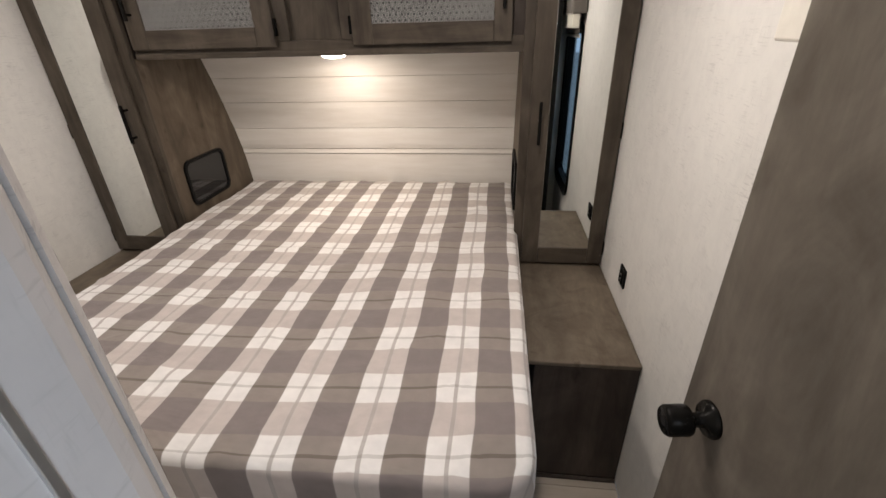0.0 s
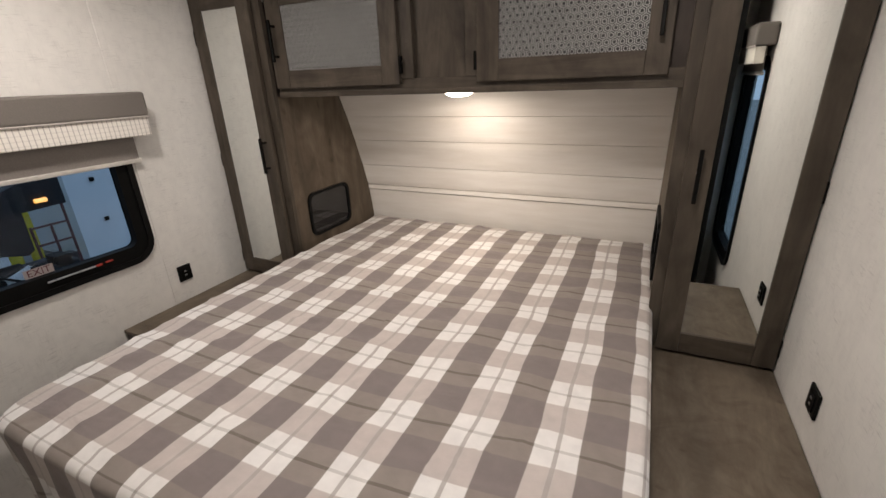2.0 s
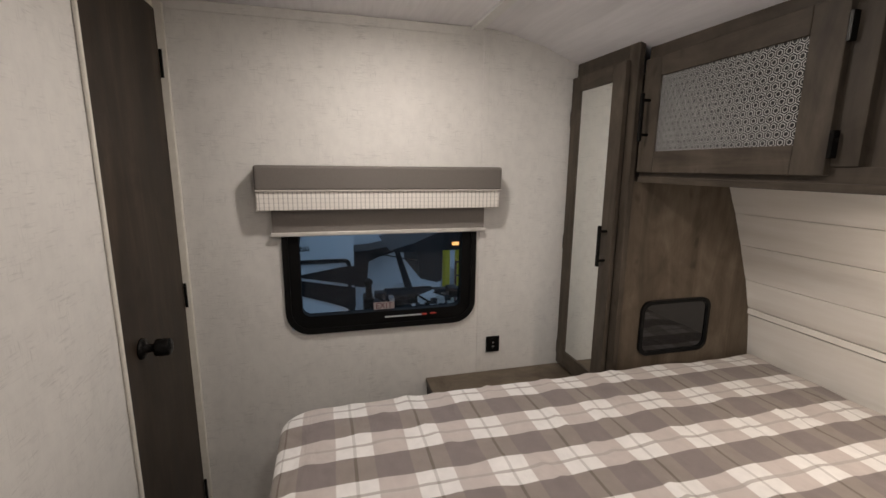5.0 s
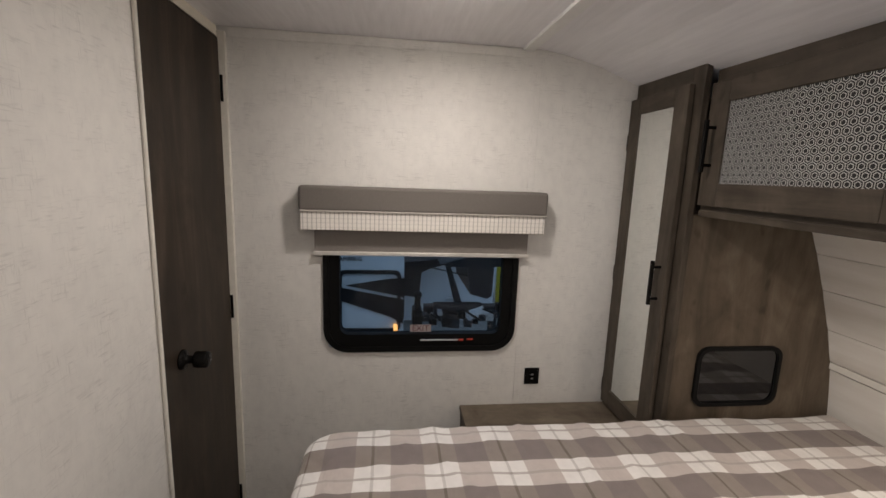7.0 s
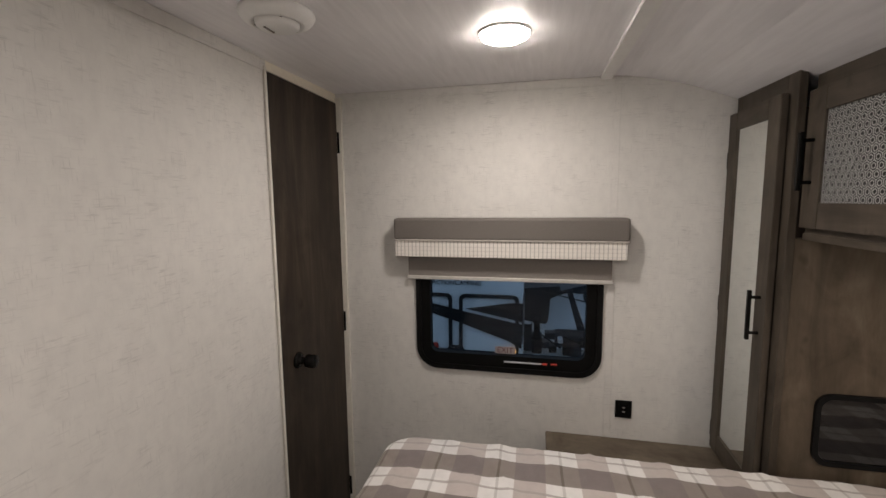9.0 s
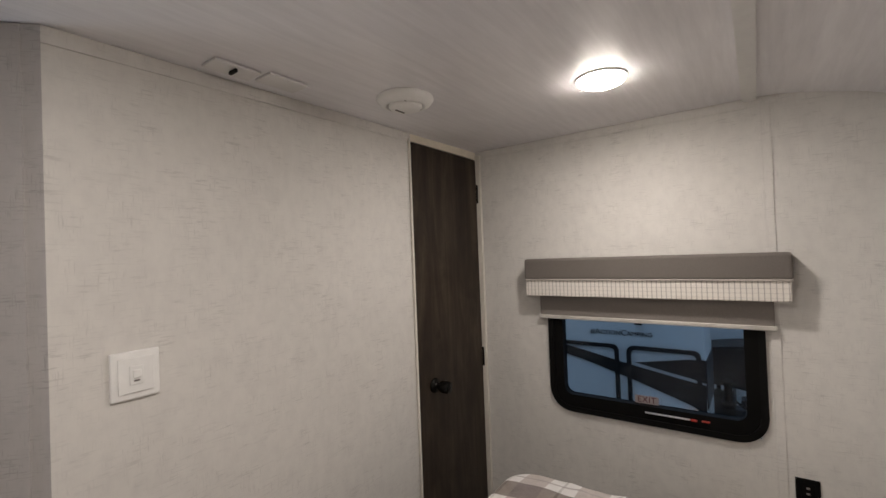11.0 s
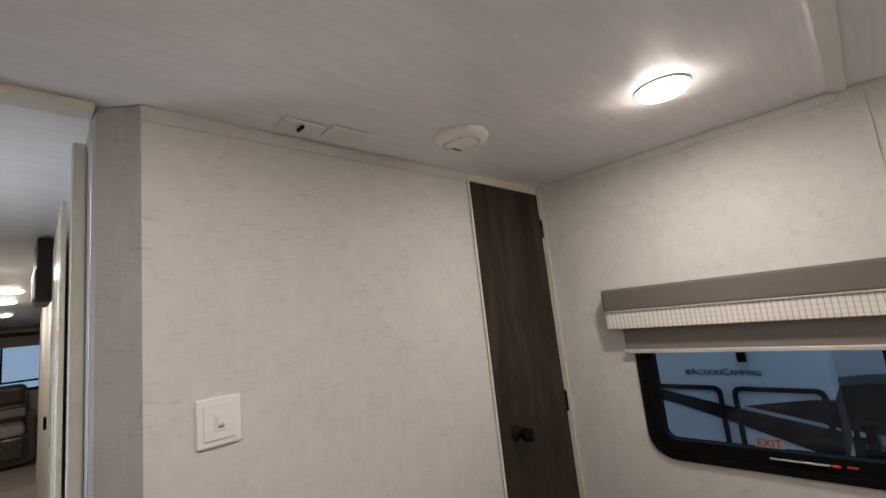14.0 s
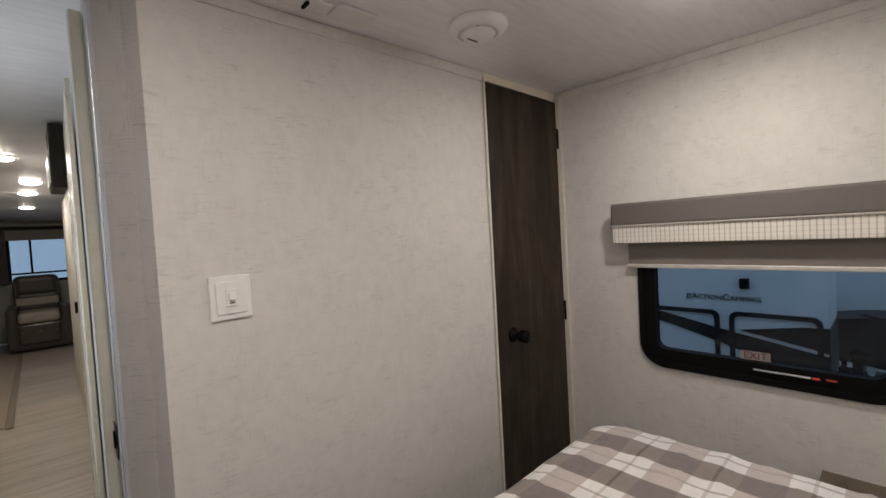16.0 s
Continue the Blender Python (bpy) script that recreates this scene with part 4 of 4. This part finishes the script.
part("end_graphic", box(-4.74, -4.165, 0.9285, 0.936, 0.14, 0.54, 0.002), GRAPHIC, nt, "dark graphic wrapping the corner")
part("lower_panel", box(-4.156, -4.14, 0.215, 0.345, GZ + 0.5, 0.10, 0.004), GRAPHIC, nt)
part("marker_light", box(-4.156, -4.12, 0.835, 0.875, 0.035, 0.095, 0.004), AMBER, nt, "glowing amber marker light")
part("lamp_box", box(-4.156, -4.10, 0.40, 0.46, 0.82, 0.90, 0.004), BLACK, nt, "small black outside lamp")
part("tail_reflector", cyl((-4.156, 0.07, 0.08), (-4.14, 0.07, 0.08), 0.035), RED, nt, "red reflector")
lettering("slogan", "#ActionCamping", 0.074, Matrix.Translation((-4.152, 0.265, 0.733)) @ FACE_X, GRAPHIC, nt, "dark lettering", thin=0.002, small=True)
for wy in (-3.2, -2.3):
    tyre = part("wheel", cyl((-4.45, wy, GZ + 0.34), (-4.2, wy, GZ + 0.34), 0.34, seg=32), RUBBER, nt)
    part("rim", cyl((-4.2, wy, GZ + 0.34), (-4.18, wy, GZ + 0.34), 0.2, seg=24), STEEL, tyre)

ft = thing("travel_trailer", -7.8, 1.4, GZ, "large white trailer with a dark angular front cap parked behind", "trailer")
part("body", rounded_body(-9.6, -7.2, -3.0, 2.55, GZ + 0.02, 2.4, 0.05), TRAILER_WHITE, ft)
cap = [(-0.8, -0.36), (-0.04, -0.10), (0.50, 0.12), (0.80, 0.17), (1.00, 0.20), (1.30, 0.22), (1.60, 0.27), (2.2, 0.52), (2.5, 0.66), (2.5, 0.50), (1.9, 0.24), (1.40, 0.10), (1.27, 0.04), (1.24, -0.30), (1.20, -0.36), (0.86, -0.31)]
part("dark_graphic", sheet(cap, -7.19, -6.62, on_x), GRAPHIC, ft, "dark angular graphic panel")
part("stripe", box(-7.19, -6.66, 0.10, 1.0, -0.82, -0.36, 0.02), GRAPHIC, ft)
for y0 in (0.68, 0.86):
    part("light_strip", box(-6.665, -6.63, y0, y0 + 0.13, -0.375, -0.32, 0.004), TRAILER_WHITE, ft)
hd = part("door_handle", box(-7.19, -7.14, 1.72, 1.93, -0.56, -0.52, 0.015), STEEL, ft, "bright metal door handle")
part("grip", box(-7.139, -7.11, 1.76, 1.90, -0.50, -0.47, 0.012), STEEL, hd)

th = thing("fifth_wheel_trailer", -4.9, 2.0, GZ, "dark grey trailer nose with an amber marker light", "trailer")
nose = [(1.30, 0.63), (1.55, 0.70), (2.17, 0.95), (2.17, 0.62), (1.86, 0.61), (1.85, 0.30), (1.80, 0.27), (1.62, 0.32), (1.58, 0.60), (1.38, 0.61)]
part("nose", sheet(nose, -5.4, -4.42, on_x), CHARCOAL, th, "dark grey overhanging nose")
part("marker_light", box(-4.418, -4.39, 1.955, 2.045, 0.665, 0.70, 0.01), AMBER, th, "glowing amber marker light")
part("strut", sheet([(1.36, 0.62), (1.41, 0.62), (1.55, 0.21), (1.47, 0.21)], -4.56, -4.50, on_x), CHARCOAL, th, "dark diagonal strut")
part("crossbar", box(-4.60, -4.48, 1.15, 2.15, 0.10, 0.17, 0.01), CHARCOAL, th)
part("hitch_box", box(-4.45, -4.25, 1.02, 1.12, 0.02, 0.20, 0.02), BLACK, th, "black hitch box")
part("jack_head", cyl((-4.3, 1.07, 0.20), (-4.3, 1.07, 0.33), 0.030), BLACK, th)
part("jack_cap", lathe([(0.042, 0), (0.042, 0.03), (0.02, 0.05)], (-4.3, 1.07, 0.33)), BLACK, th)
hitch_rng = random.Random(11)
for k in range(14):
    cy, cz, w = 1.08 + 0.075 * k * 0.95, 0.06 + hitch_rng.random() * 0.14, 0.02 + hitch_rng.random() * 0.035
    part("bracket", box(-4.30 - 0.1 * hitch_rng.random(), -4.22, cy - w, cy + w, cz - w * 0.8, cz + w * 0.9, 0.006), (BLACK, CHARCOAL, STEEL)[k % 7 == 3 and 2 or k % 2], th)
for k in range(4):
    part("hose", cyl((-4.24, 1.12 + 0.2 * k, 0.22), (-4.24, 1.30 + 0.2 * k, 0.10 + 0.05 * (k % 2)), 0.010, seg=8), BLACK, th)
part("jack_leg", cyl((-4.3, 1.07, GZ), (-4.3, 1.07, 0.05), 0.035), STEEL, th)
part("tank", cyl((-4.5, 1.25, 0.12), (-4.5, 1.75, 0.12), 0.09), CHARCOAL, th, "dark gas tank")
part("cover_sheet", sheet([(1.52, 0.17), (1.72, 0.24), (1.80, 0.17), (1.60, 0.08)], -4.27, -4.25, on_x), TRAILER_WHITE, th, "crumpled white cover sheet")
part("frame_leg", cyl((-4.55, 1.9, GZ), (-4.55, 1.9, 0.12), 0.05), CHARCOAL, th)
part("cable", cyl((-4.45, 1.08, 0.62), (-4.45, 1.62, 0.50), 0.006, seg=8), BLACK, th)

for py in (2.76, 3.0):
    post = thing("safety_post", -7.9, py * 1.03, GZ, "yellow painted steel safety post", "post", "yellow posts")
    part("pipe", cyl((-7.9, py * 1.03, GZ), (-7.9, py * 1.03, 0.20), 0.075), YELLOW, post)
    part("cap", lathe([(0.075, 0), (0.06, 0.03), (0.02, 0.045)], (-7.9, py * 1.03, 0.20)), YELLOW, post)
tr = thing("hand_truck", -6.5, 2.8, GZ, "dark red tubular steel hand truck standing on the ground", "hand truck")
for ty in (2.62, 2.82, 3.0):
    part("rail", cyl((-6.5, ty, GZ + 0.02), (-6.5, ty, 0.02 if ty < 2.9 else 0.40), 0.016, seg=10), RUST, tr)
for tz in (-0.75, -0.5, -0.22, 0.0):
    part("crossbar", cyl((-6.5, 2.62, tz), (-6.5, 3.0, tz), 0.014, seg=10), RUST, tr)
for ty in (2.60, 3.02):
    part("wheel", cyl((-6.55, ty - 0.02, GZ + 0.12), (-6.55, ty + 0.02, GZ + 0.12), 0.12), RUBBER, tr)
wt = thing("box_trailer", -8.5, 4.6, GZ, "plain white trailer side with small dark latches", "trailer")
part("body", rounded_body(-9.8, -7.25, 3.42, 8.0, GZ + 0.1, 2.4, 0.04), TRAILER_WHITE, wt)
for ly, lz in ((3.76, 0.32), (3.79, -0.28)):
    part("latch", box(-7.249, -7.22, ly - 0.03, ly + 0.03, lz - 0.03, lz + 0.03, 0.005), BLACK, wt)


# ---- floor planks ----
fl = structure("floor", box(XL, XR, YFAR, YF + 0.05, -0.06, -0.004, 0), plain("floor_joint", (0.30, 0.265, 0.225), 0.8), "pale beige vinyl plank floor", "floor")
plank_meshes = {}
rng = random.Random(4)
y = YFAR + 0.02
row = 0
while y < 1.15:
    wide = 0.42
    cuts = [XL, -0.6 - 0.3 * (row % 3), XR]
    for a, b in zip(cuts, cuts[1:]):
        key = (round(b - a, 3),)
        if key not in plank_meshes:
            pb = box(0, b - a - 0.003, 0, wide - 0.003, -0.004, 0.0, 0.001, seg=1)
            me = bpy.data.meshes.new("floor_plank")
            pb.to_mesh(me)
            pb.free()
            me.materials.append(FLOOR)
            plank_meshes[key] = me
        ob = new("floor_plank", plank_meshes[key])
        ob.location = (a, y, 0)
        ob.parent = fl
    y += wide
    row += 1
